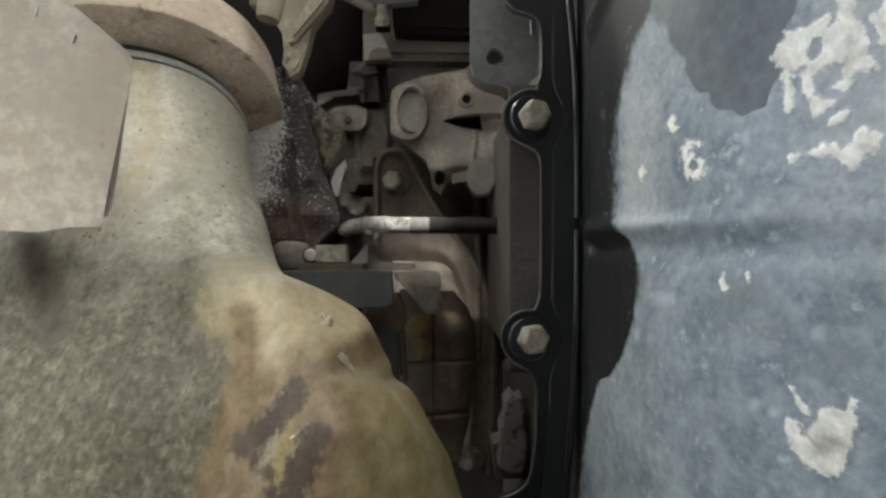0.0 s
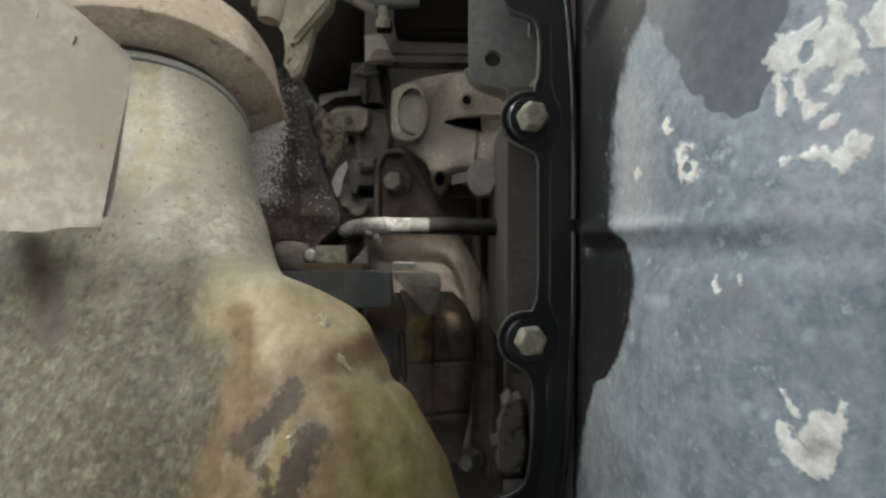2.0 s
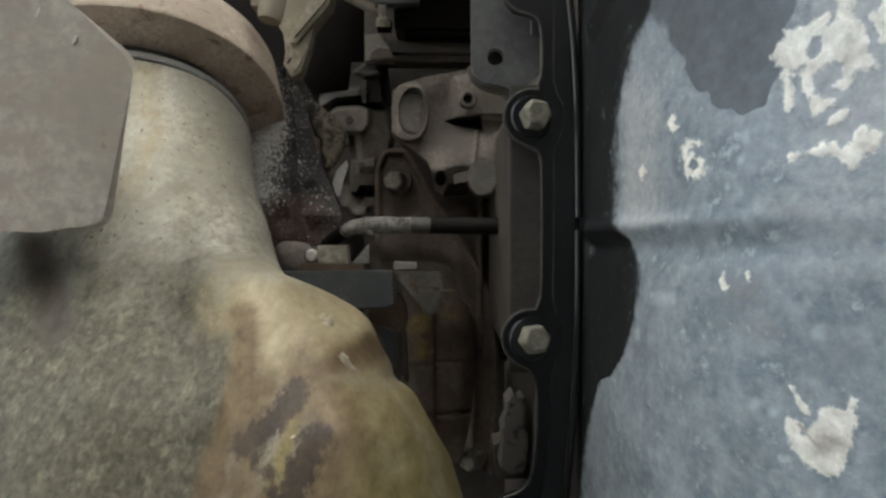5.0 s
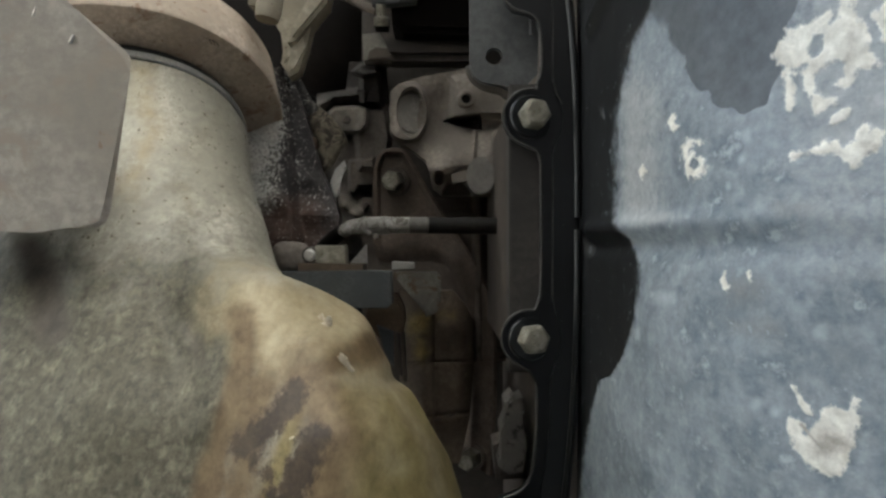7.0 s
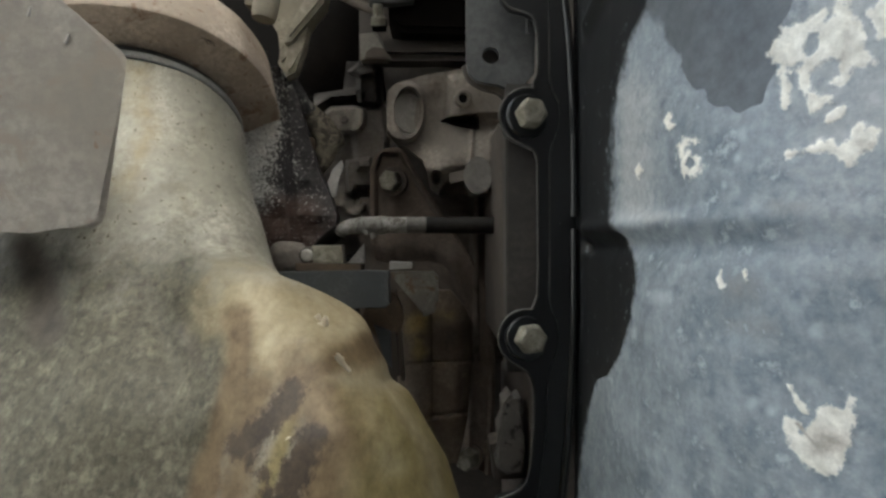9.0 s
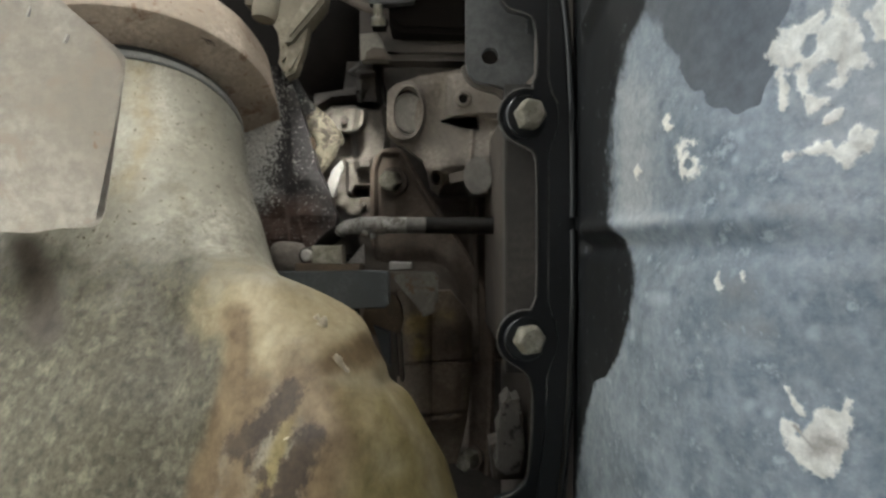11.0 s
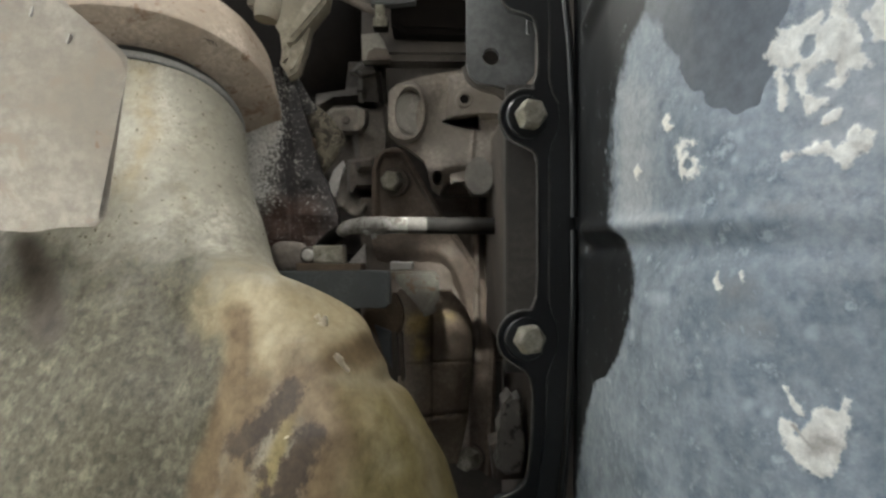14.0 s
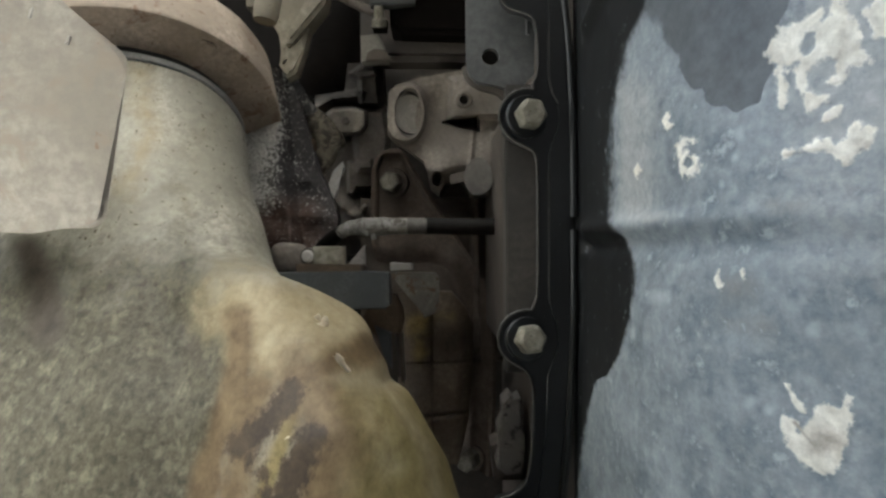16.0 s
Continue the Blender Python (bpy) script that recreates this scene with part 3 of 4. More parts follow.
def pan_flange():
    outline = LIP + [(1000, 920), (1022, 700), (1026, 441), (1020, 200), (1000, -30)]
    part("flange", plate(outline, 0.2385, 0.0042, 0.0004), BLACK_PAINT, pan)
    part("flange_lip", sweep([at(u, v, 0.2378) for u, v in LIP], 0.00045, 8, 1), SCUFFED_LIT, pan, "thin turned-up lip, its scuffs and edge highlight coloured grey")
    bays = [(974, -40), (974, 140), (980, 165), (992, 185), (995, 208), (992, 232), (980, 252), (974, 275), (973, 530), (980, 556), (990, 578), (993, 600), (990, 622), (978, 645), (970, 670), (968, 760), (956, 860), (944, 930)]
    part("flange_step", plate(bays + [(985, 930), (1006, 760), (1012, 560), (1012, 250), (1004, 90), (994, -40)], 0.2372, 0.0018, 0.0004), BLACK_PAINT, pan)
    part("step_edge", sweep([at(u, v, 0.2371) for u, v in bays[1:3]] + [at(u, v, 0.2371) for u, v in bays[3:4]], 0.00022, 6, 1), SCUFFED_LIT, pan, "edge of the flange, its scuffs and highlight coloured grey")
    part("step_edge", sweep([at(974, v, 0.23705) for v in (40, 60, 100, 140)], 0.00022, 6, 1), SCUFFED_LIT, pan, "edge of the flange, its scuffs and highlight coloured grey")
    part("step_edge", sweep([at(973.5, v, 0.23705) for v in (300, 420, 530)], 0.0002, 6, 1), SCUFFED_LIT, pan, "edge of the flange, its scuffs and highlight coloured grey")
    part("edge_bead", sweep([at(u, v, 0.2362) for u, v in ((998, -40), (1012, 90), (1018, 250), (1018, 385))], 0.0012, 10, 2), BLACK_PAINT, pan)
    part("edge_bead", sweep([at(u, v, 0.2362) for u, v in ((1018, 408), (1018, 560), (1008, 760), (990, 920))], 0.0012, 10, 2), BLACK_PAINT, pan)
    for (u, v), spin in ((EAR1, 8), (EAR2, 22)):
        bolt(pan, u, v, 0.2382, 0.0091, 0.0060, (0.22, -0.06, -1), ZINC, 0.0076, BLACK_PAINT, spin)


pan_flange()

# ---- engine block behind the pan ----
block = thing("engine_block", "dusty grey-brown cast iron engine block above the oil pan", "engine")
part("block_rail", plate([(898, 150), (1060, 150), (1060, 660), (898, 660)], 0.2425, 0.012, 0.0005), RAIL, block)
part("block_skirt", plate([(962, -400), (1900, -400), (1900, 1400), (965, 1400), (965, 650), (905, 640), (905, 175), (962, 165)], 0.256, 0.25, 0.002), CAST_DARK, block)
part("block_side", plate([(640, -200), (1000, -200), (1000, 1100), (640, 1100)], 0.44, 0.03, 0.002), CAST_DARK, block)
# Near-black sheet added behind everything to stand in for the bay's shade.
part("dark_backing", plate([(150, -300), (700, -300), (700, 1200), (150, 1200)], 0.5, 0.12, 0.01), NEAR_BLACK, block)


def relief(name, left, right, v0, v1, depth, material, parent, layers=(), size=(150, 150), skirt=0.012, label=""):
    """A casting shaped to fit the camera's view: left and right edges in view pixels by height, depth(u, v) above the
    eye; its edges turn back into the dark.
    """
    v = np.linspace(v0, v1, size[0])
    k = np.linspace(0, 1, size[1])
    lo, hi = np.interp(v, *zip(*left)), np.interp(v, *zip(*right))
    V, K = np.meshgrid(v, k, indexing="ij")
    U = lo[:, None] + (hi - lo)[:, None] * K
    D = depth(U, V)
    rim = lambda a: np.pad(a, 1, mode="edge")
    U2, V2, D2 = rim(U), rim(V), rim(D)
    for edge in (np.s_[0, :], np.s_[-1, :], np.s_[:, 0], np.s_[:, -1]):
        D2[edge] += skirt
    px = (U2 - 784) / F * rim(D)
    py = (V2 - 441) / F * rim(D)
    me = grid_mesh(name, np.stack([px, py, EYE + D2], -1), material, [(n, f(U2, V2)) for n, f in layers])
    me.set_sharp_from_angle(angle=radians(50))
    ob = new(name, me)
    ob.parent = parent
    if label:
        ob["label"] = label
    return ob


def block_depth(u, v):
    d = np.full(u.shape, 0.368) + 0.0005 * wander(u, v, 60, 3) + 0.00008 * wander(u, v, 16, 4)
    # oblong boss round the core plug, its recess, and the smooth barrel beside it
    boss = blob(u, v, rounded([(680, 158), (704, 146), (748, 150), (758, 200), (744, 246), (712, 254), (684, 236)], 2), 4)
    d -= 0.0065 * boss
    d += 0.008 * step(1 - np.hypot((u - 727) / 25, (v - 199) / 43), -0.05, 0.12)
    d += 0.0065 * oval(u, v, 786, 190, 24, 62)
    # raised block with a tapped hole over a dark pocket
    d -= 0.009 * blob(u, v, [(800, 140), (960, 120), (960, 208), (848, 206), (796, 212)], 7)
    d += 0.03 * blob(u, v, [(786, 216), (800, 211), (848, 205), (850, 230), (816, 224)], 2.5)
    # belly that swells towards its lower edge
    d -= 0.011 * step(v + (u - 830) * 0.12, 222, 285) * step(u, 735, 800)
    d += 0.014 * step(v + (u - 830) * 0.1, 288, 340)
    d -= 0.0022 * np.exp(-((u - 842 + (v - 210) * 0.09) / 4) ** 2) * step(v, 205, 215)
    d -= 0.0045 * (oval(u, v, 774, 308, 22, 26) + 0.4 * oval(u, v, 870, 300, 60, 20))
    d += 0.014 * step(1 - np.hypot((u - 776) / 9, (v - 315) / 12), -0.1, 0.2)
    d += 0.035 * blob(u, v, [(792, 326), (814, 320), (832, 336), (838, 360), (778, 360), (784, 338)], 2.5)
    return d


def block_castings():
    relief("block_face", [(122, 830), (130, 780), (136, 748), (150, 704), (162, 690), (236, 688), (252, 704), (262, 722), (285, 752), (300, 758), (332, 764), (346, 782)], [(122, 945), (346, 945)], 122, 346, block_depth, CAST_GREY, block, size=(240, 280))
    c = at(729, 201, 0.3672)
    part("core_plug", lathe(c, (0.5, 0.03, -1), [(-0.006, 0.0106), (-0.0002, 0.0106), (0.0006, 0.0100), (0.0002, 0.009), (-0.0006, 0.0088), (-0.0008, 0.001)], 40), surface("pale_plug", (0.2, 0.185, 0.165), (0.33, 0.31, 0.285), 260, (0.6, 0.85), 0, 0.3), block, "pale dusty core plug")
    part("small_boss", lathe(at(823, 176, 0.3582), (0.15, 0, -1), [(-0.01, 0.0046), (0.001, 0.0044), (0.0016, 0.0038), (0.0016, 0.0026), (-0.004, 0.0023), (-0.004, 0.0005)], 28), CAST_GREY, block)
    # Near-black disc paints the shade inside the hole.
    part("hole_disc", lathe(at(823, 176, 0.3584), (0.15, 0, -1), [(-0.002, 0.0024), (0.0, 0.0023), (-0.0002, 0.0004)], 16), NEAR_BLACK, block, "dark disc in place of the shade in a threaded hole")
    pad = [(849 + 25 * math.cos(a * math.pi / 18), 312 + 34 * math.sin(a * math.pi / 18)) for a in range(36)]
    part("machined_pad", plate(pad, 0.346, 0.012, 0.0006), surface("machined_pad", (0.13, 0.12, 0.107), (0.25, 0.235, 0.215), 500, (0.6, 0.85), 0.0, 0.7, ((0.1, 0.09, 0.08), 0.25, 900)), block, "pale round machined pad")
    part("pad_arm", plate([(798, 308), (832, 300), (834, 322), (812, 320), (800, 326)], 0.3485, 0.01, 0.001), CAST_GREY, block)
    rear = at(884, 262, 0.352)
    part("rear_pad", lump(rear, (0.0045, 0.0085, 0.004), 0.15, 200, 3), CAST_GREY, block)
    relief("lower_face", [(350, 640), (640, 640)], [(350, 915), (640, 915)], 350, 640, lambda u, v: 0.404 + 0.009 * (1 - step(v, 372, 392)) * step(u, 700, 760) * (1 - step(u, 838, 842)) - 0.007 * np.exp(-((u - 845) / 9) ** 4) + 0.0008 * wander(u, v, 50, 9), BRACKET, block, size=(120, 140))


block_castings()

# ---- bracket with a hole beside the pan ----
eng = thing("engine_bracket", "dark grey steel bracket with a round hole, bolted behind the pan", "bracket")
outer = [(828, -60), (828, 112), (833, 132), (846, 145), (862, 149), (884, 152), (900, 160), (925, 156), (948, 132), (950, 60), (950, -60), (890, -60)]
dense = []
for a, b in zip(outer, outer[1:] + outer[:1]):
    dense += [(a[0] + (b[0] - a[0]) * i / 6, a[1] + (b[1] - a[1]) * i / 6) for i in range(6)]
part("plate", holed_plate(dense, (871, 101, 15), 0.2465, 0.0035), GREY_PLATE, eng)
part("edge", sweep([at(832, 118, 0.2520), at(838, 140, 0.2520), at(862, 153, 0.2520), at(886, 157, 0.2520), at(900, 170, 0.2520)], 0.0026, 8), CAST_DARK, eng)
part("clip", sweep([at(936, 30, 0.2455), at(937, 62, 0.2455)], 0.0007, 8), GREY_PLATE, eng)

# ---- left: housing, output flange, yoke ----
AX = Vector((-0.316, -1, 0.5645)).normalized()
NECK = Vector((-0.1625, -0.0571, EYE + 0.3501))


def housing():
    h = thing("gearbox_housing", "oil-stained cast aluminium gearbox housing with brown streaks", "gearbox")
    a, e, g = frame_of(-AX)
    # e points towards the open side (+x), g completes the frame
    e = (Vector((1, 0, 0)) - a * a.x).normalized()
    g = a.cross(e)
    ns, nt = 260, 360
    s = np.linspace(0.0098, 0.26, ns)
    th = np.linspace(0, 2 * np.pi, nt)
    S, T = np.meshgrid(s, th, indexing="ij")
    prof = np.interp(S, [-0.004, 0, 0.015, 0.03, 0.045, 0.06, 0.078, 0.092, 0.1, 0.11, 0.12, 0.135, 0.15, 0.17, 0.2, 0.26], [0.0609, 0.0612, 0.0609, 0.0603, 0.0598, 0.0611, 0.0627, 0.0644, 0.0666, 0.0704, 0.0785, 0.0945, 0.1002, 0.1082, 0.1159, 0.118])
    for _ in range(3):
        prof[1:-1] = (prof[:-2] + 2 * prof[1:-1] + prof[2:]) / 4
    # the shoulder is softer away from the open side
    soft = np.interp(S, [-0.004, 0.04, 0.1, 0.16, 0.21, 0.26], [0.0609, 0.0605, 0.066, 0.077, 0.084, 0.086])
    k = step(np.cos(T - 0.15), 0.55, 0.85)
    prof = soft + (prof - soft) * k
    R = prof.copy()
    E, G, A = np.array(e), np.array(g), np.array(a)
    pts = np.array(NECK) + S[..., None] * A + R[..., None] * (np.cos(T)[..., None] * E + np.sin(T)[..., None] * G)
    bump = np.array([[noise.noise(Vector(p) * 28) for p in row[::1]] for row in pts[::4, ::4]])
    bump = np.repeat(np.repeat(bump, 4, 0), 4, 1)[:ns, :nt]
    for _ in range(6):
        bump[1:-1, 1:-1] = (bump[1:-1, 1:-1] * 2 + bump[:-2, 1:-1] + bump[2:, 1:-1] + bump[1:-1, :-2] + bump[1:-1, 2:]) / 6
    R = R + bump * 0.0012
    base = np.array(NECK) + S[..., None] * A + R[..., None] * (np.cos(T)[..., None] * E + np.sin(T)[..., None] * G)
    D = np.maximum(base[..., 2] - EYE, 0.02)
    U, V = 784 + F * base[..., 0] / D, 441 + F * base[..., 1] / D
    near = D < 0.33
    for u0, v0, ru, rv, lift in ((350, 600, 62, 85, -0.0055), (85, 510, 45, 150, -0.003), (240, 720, 150, 120, 0.005), (590, 780, 120, 110, 0.003), (430, 600, 50, 70, 0.002), (628, 580, 45, 45, 0.003), (700, 668, 26, 22, -0.003), (570, 600, 60, 60, 0.0015), (390, 800, 28, 90, -0.0025)):
        R = R + near * lift * np.exp(-(((U - u0) / ru) ** 2) - ((V - v0) / rv) ** 2)
    R = R + near * 0.0010 * step(stroke(U, V, [(318, 585), (352, 630), (368, 680), (366, 720), (338, 775)], 12), 0.2, 1.0)
    pts = np.array(NECK) + S[..., None] * A + R[..., None] * (np.cos(T)[..., None] * E + np.sin(T)[..., None] * G)
    D = np.maximum(pts[..., 2] - EYE, 0.02)
    U, V = 784 + F * pts[..., 0] / D, 441 + F * pts[..., 1] / D
    chip = stroke(U, V, [(514, 774), (520, 768)], 2.5)
    grain = 0.95 * step(V + 14 * np.sin(U / 37) + 9 * np.sin(U / 17 + 1), 270, 620) * (1 - step(U + 0.25 * (V - 600) + 10 * np.sin(V / 21), 405, 480)) + 0.22 * (1 - step(V, 300, 430))
    olive = np.maximum.reduce([0.85 * stroke(U, V, [(530, 690), (500, 790), (465, 890)], 16), np.clip(0.85 * step(U, 470, 600) * step(V, 620, 720), 0, 1), 0.5 * stroke(U, V, [(470, 560), (600, 560), (690, 650)], 48), 0.3 * stroke(U, V, [(400, 170), (350, 260), (330, 360)], 50)])
    tan = np.maximum.reduce([0.9 * stroke(U, V, [(430, 545), (520, 560), (600, 570), (660, 630)], 60), 0.9 * stroke(U, V, [(440, 560), (445, 610), (520, 640), (640, 590)], 40), 0.5 * stroke(U, V, [(250, 130), (270, 230), (230, 330)], 34), 0.6 * stroke(U, V, [(690, 690), (760, 800), (775, 900)], 16), 0.5 * stroke(U, V, [(640, 700), (700, 830)], 30), 0.6 * stroke(U, V, [(590, 800), (610, 860)], 24), 0.75 * stroke(U, V, [(470, 650), (450, 720)], 22)])
    rust = np.maximum.reduce([0.8 * stroke(U, V, [(455, 690), (430, 780), (410, 920)], 46), 0.95 * stroke(U, V, [(424, 560), (428, 640), (410, 720), (378, 810), (358, 920)], 22), 0.85 * stroke(U, V, [(540, 660), (600, 640), (670, 612)], 24), 0.75 * stroke(U, V, [(545, 670), (590, 780), (560, 900)], 60)])
    # Shade and stain below the yoke, and shade in the hollow, put into colour.
    dark_brown = np.maximum(0.85 * stroke(U, V, [(50, 440), (80, 500), (85, 575)], 30), 0.5 * stroke(U, V, [(330, 585), (350, 640)], 20))
    tar = np.maximum.reduce([0.98 * stroke(U, V, [(520, 690), (490, 735), (425, 790)], 19), 1.0 * stroke(U, V, [(555, 775), (525, 830), (500, 890)], 22), 0.6 * stroke(U, V, [(440, 790), (480, 860), (460, 900)], 22)])
    me = grid_mesh("casting", pts, CASTING, [("grain", grain), ("patch", 0.32 * step(grain, 0.3, 0.8)), ("olive", olive), ("dark_brown", dark_brown), ("tan", tan), ("rust", rust), ("tar", tar), ("chip", chip)])
    ob = new("casting", me)
    ob.parent = h
    part("seal_groove", lathe(NECK + AX * 0.0002, -AX, [(0.0, 0.05), (0.0, 0.0598), (0.0046, 0.0598), (0.0046, 0.05)], 96), GROOVE, h)
    part("seal_ring", lathe(NECK - AX * 0.0042, -AX, [(0.0, 0.05), (0.0, 0.0608), (0.0005, 0.0614), (0.0034, 0.0614), (0.004, 0.0608), (0.004, 0.05)], 96), SEAL, h)
    part("seal_groove", lathe(NECK - AX * 0.008, -AX, [(0.0, 0.05), (0.0, 0.0602), (0.0022, 0.0602), (0.0022, 0.05)], 96), GROOVE, h)
    for u, v, d, size, spin in ((606, 645, 0.2186, (0.0042, 0.0016, 0.0008), 52), (600, 637, 0.22, (0.0018, 0.0014, 0.0007), 20), (565, 566, 0.2334, (0.0023, 0.0014, 0.0007), 70), (577, 573, 0.2318, (0.0025, 0.0013, 0.0007), 100), (568, 579, 0.2304, (0.0018, 0.0013, 0.0006), 10)):
        part("chip", lump(at(u, v, d), size, 0.5, 900, 2, (0, 0, spin)), CHIP, h, "pale grit stuck to the casting")
    return h


gearbox = housing()


def output_flange():
    o = thing("output_flange", "pale rusty steel flange disc above the gearbox neck", "flange")
    c = NECK.copy()
    part("disc", lathe(c, AX, [(0, 0.05), (0, 0.0785), (0.0006, 0.0802), (0.002, 0.081), (0.027, 0.081), (0.029, 0.0802), (0.0296, 0.078), (0.0296, 0.04)], 128, 0.004), FLANGE_RUST, o)
    face, out = (-0.1108, -0.0945, 0.312), (0.27, 0.84, -0.47)
    for k in range(3):
        part("stamp", sweep([onto(362 + 6 * k, 68 + 2 * k, face, out), onto(370 + 6 * k, 71 + 2 * k, face, out), onto(374 + 6 * k, 79 + 2 * k, face, out)], 0.0002, 6, 1), CAST_DARK, o, "stamped mark")
    return o


output_flange()


def yoke():
    y = thing("coupling_yoke", "pale weathered steel yoke block with worn rounded edges", "coupling")
    out = [(-420, -420), (-60, -160), (106, -8), (214, 80), (226, 96), (224, 128), (189, 380), (182, 400), (164, 410), (60, 412), (-420, 404)]
    part("block", plate(out, 0.222, 0.04, 0.0026, 0.05, None, 0.4), YOKE, y)
    # Two pale rods put in for the small bright glints on the block.
    for u, v, du, dv in ((60, 22, 3, 9), (125, 70, 3, 7)):
        part("fleck", sweep([at(u - du, v + dv, 0.2221), at(u + du, v - dv, 0.2226)], [0.0006, 0.0006], 6, 1), PALE, y, "small pale fleck")
    return y


yoke()


# ---- middle: bracket, tube, mount ----
def support_bracket():
    b = thing("support_bracket", "dusty curved steel support bracket with two bolts", "bracket")
    left = [(262, 692), (266, 680), (276, 668), (300, 659), (430, 659), (470, 672), (500, 690), (700, 716), (790, 800), (842, 862)]
    right = [(262, 708), (268, 716), (280, 726), (300, 737), (330, 754), (386, 790), (430, 819), (477, 849), (517, 865), (573, 875), (630, 878), (700, 878), (842, 870)]

    def depth(u, v):
        l, r = np.interp(v, *zip(*left)), np.interp(v, *zip(*right))
        side = np.minimum(r - u, np.minimum(np.where(v < 440, u - l, 99), (v - 262) * 0.9))
        d = 0.3985 + 0.0035 * step(side, 8, 15) * (1 - step(v, 400, 450)) - 0.0012 * np.exp(-(((side - 5) / 4) ** 2))
        d += 0.009 * step(r - u, 40, 64) * step(v, 430, 490)
        d -= 0.003 * oval(u, v, 836, 808, 22, 26)
        return d + 0.0004 * wander(u, v, 40, 31)

    # Lit patch below the tube and lit edges are painted pale; inner zone darkened.
    relief("plate", left, right, 262, 842, depth, PRESSING, b, [
        ("grey_tone", lambda u, v: 0.5 * oval(u, v, 800, 448, 30, 28) + 0.3 * stroke(u, v, [(846, 500), (862, 600), (858, 740)], 10) + 0.3 * stroke(u, v, [(725, 290), (785, 384)], 6)),
        ("oil", lambda u, v: 0.66 * oval(u, v, 730, 440, 60, 34) + 0.62 * oval(u, v, 800, 540, 40, 60) + 0.4 * stroke(u, v, [(815, 470), (850, 540), (860, 640)], 16) + 0.3 * oval(u, v, 700, 370, 40, 50))], (300, 90), 0.006)
    bolt(b, 700, 322, 0.4015, 0.0105, 0.009, (-0.28, 0.02, -1), ZINC, 0.0085, BRACKET, 14)
    bolt(b, 836, 808, 0.398, 0.0100, 0.011, (-0.45, 0.02, -1), ZINC, 0.0075, BRACKET, 5)
    return b


support_bracket()

tube = thing("coolant_tube", "corroded alloy tube joining a black pipe", "pipe")
part("alloy_end", sweep([at(606, 412, 0.346), at(612, 405, 0.344), at(630, 400, 0.342), at(690, 399, 0.338), at(728, 399, 0.337)], [0.0029, 0.0034, 0.0038, 0.0039, 0.0039], 20), TUBE, tube)
part("crimp", sweep([at(636, 400, 0.3408), at(642, 400, 0.3404), at(652, 400, 0.3398), at(668, 400, 0.3392), at(684, 399, 0.3385), at(690, 399, 0.3382)], [0.0039, 0.0043, 0.0042, 0.0044, 0.0044, 0.0038], 18, 1), TUBE, tube)
for u, v in ((640, 396), (668, 391), (674, 409), (650, 412)):
    part("corrosion", lump(at(u, v, 0.3366), (0.0016, 0.0012, 0.0007), 0.5, 700, 2), TUBE, tube, "crust of white corrosion")
part("drip", lump(at(663, 418, 0.337), (0.0012, 0.0015, 0.0009), 0.4, 800, 2), TUBE, tube, "crumb of white corrosion")
# Darker sleeve between the pale alloy and the black pipe.
part("sleeve", sweep([at(724, 399, 0.337), at(740, 399, 0.3368), at(758, 399, 0.3366)], 0.00395, 20, 1), DARKER_TUBE, tube, "darker end of the alloy")
part("black_pipe", sweep([at(754, 399, 0.337), at(820, 400, 0.335), at(960, 401, 0.334)], 0.0041, 20), TUBE_DARK, tube)
part("hose", sweep([at(610, 408, 0.347), at(598, 414, 0.352), at(584, 426, 0.36), at(566, 446, 0.372)], [0.0032, 0.0036, 0.004, 0.004], 16), NEAR_BLACK, tube, "dark hose running down into the bay")

mount = thing("steel_bar", "blue-grey flat steel bar carrying a rusty plate and bolt", "bar")
part("bar", plate([(440, 482), (640, 479), (690, 481), (692, 538), (684, 546), (440, 546)], 0.325, 0.01, 0.0006), BAR, mount)
part("rust_plate", plate([(526, 466), (640, 468), (640, 480), (526, 481)], 0.33, 0.02, 0.0004), RUST, mount)
part("bolt", plate([(556, 434), (608, 434), (610, 468), (556, 468)], 0.333, 0.012, 0.0008), ZINC, mount)
part("stud", lathe(at(546, 452, 0.334), (-0.2, 0, -1), [(-0.01, 0.003), (0, 0.003), (0.0008, 0.0022)], 18), PALE, mount)
part("collar", lathe(at(546, 452, 0.3345), (-0.2, 0, -1), [(-0.01, 0.0042), (-0.001, 0.0042), (-0.0005, 0.0036)], 18), CAST_DARK, mount)
part("sleeve", lump(at(516, 456, 0.350), (0.0095, 0.0085, 0.007), 0.15, 90, 3), CAST_GREY, mount)

solenoid = thing("mounting_bush", "rusty yellow-plated mounting bush with oily segments", "bush")
CAP = surface("chipped_plating", (0.09, 0.081, 0.066), (0.24, 0.23, 0.2), 330, (0.45, 0.7), 0.1, 0.4, ((0.1, 0.06, 0.03), 0.2, 380), ((0.11, 0.072, 0.04), 0.3, 130))
part("cap", plate([(690, 482), (770, 482), (778, 492), (779, 534), (770, 556), (752, 562), (730, 524), (704, 500)], 0.345, 0.016, 0.0012), CAP, solenoid, "chipped pale metal cap")
part("lug", plate(rounded([(636, 548), (688, 545), (698, 512), (718, 556), (708, 600), (668, 604)], 1), 0.352, 0.012, 0.003), RUST, solenoid, "rusty brown lug")
part("strip", plate([(664, 576), (694, 588), (695, 652), (680, 628)], 0.338, 0.004, 0.0005), BAR, solenoid)
part("fin", plate([(697, 588), (703, 588), (709, 668), (701, 660)], 0.350, 0.014, 0.0005), CAST_DARK, solenoid)
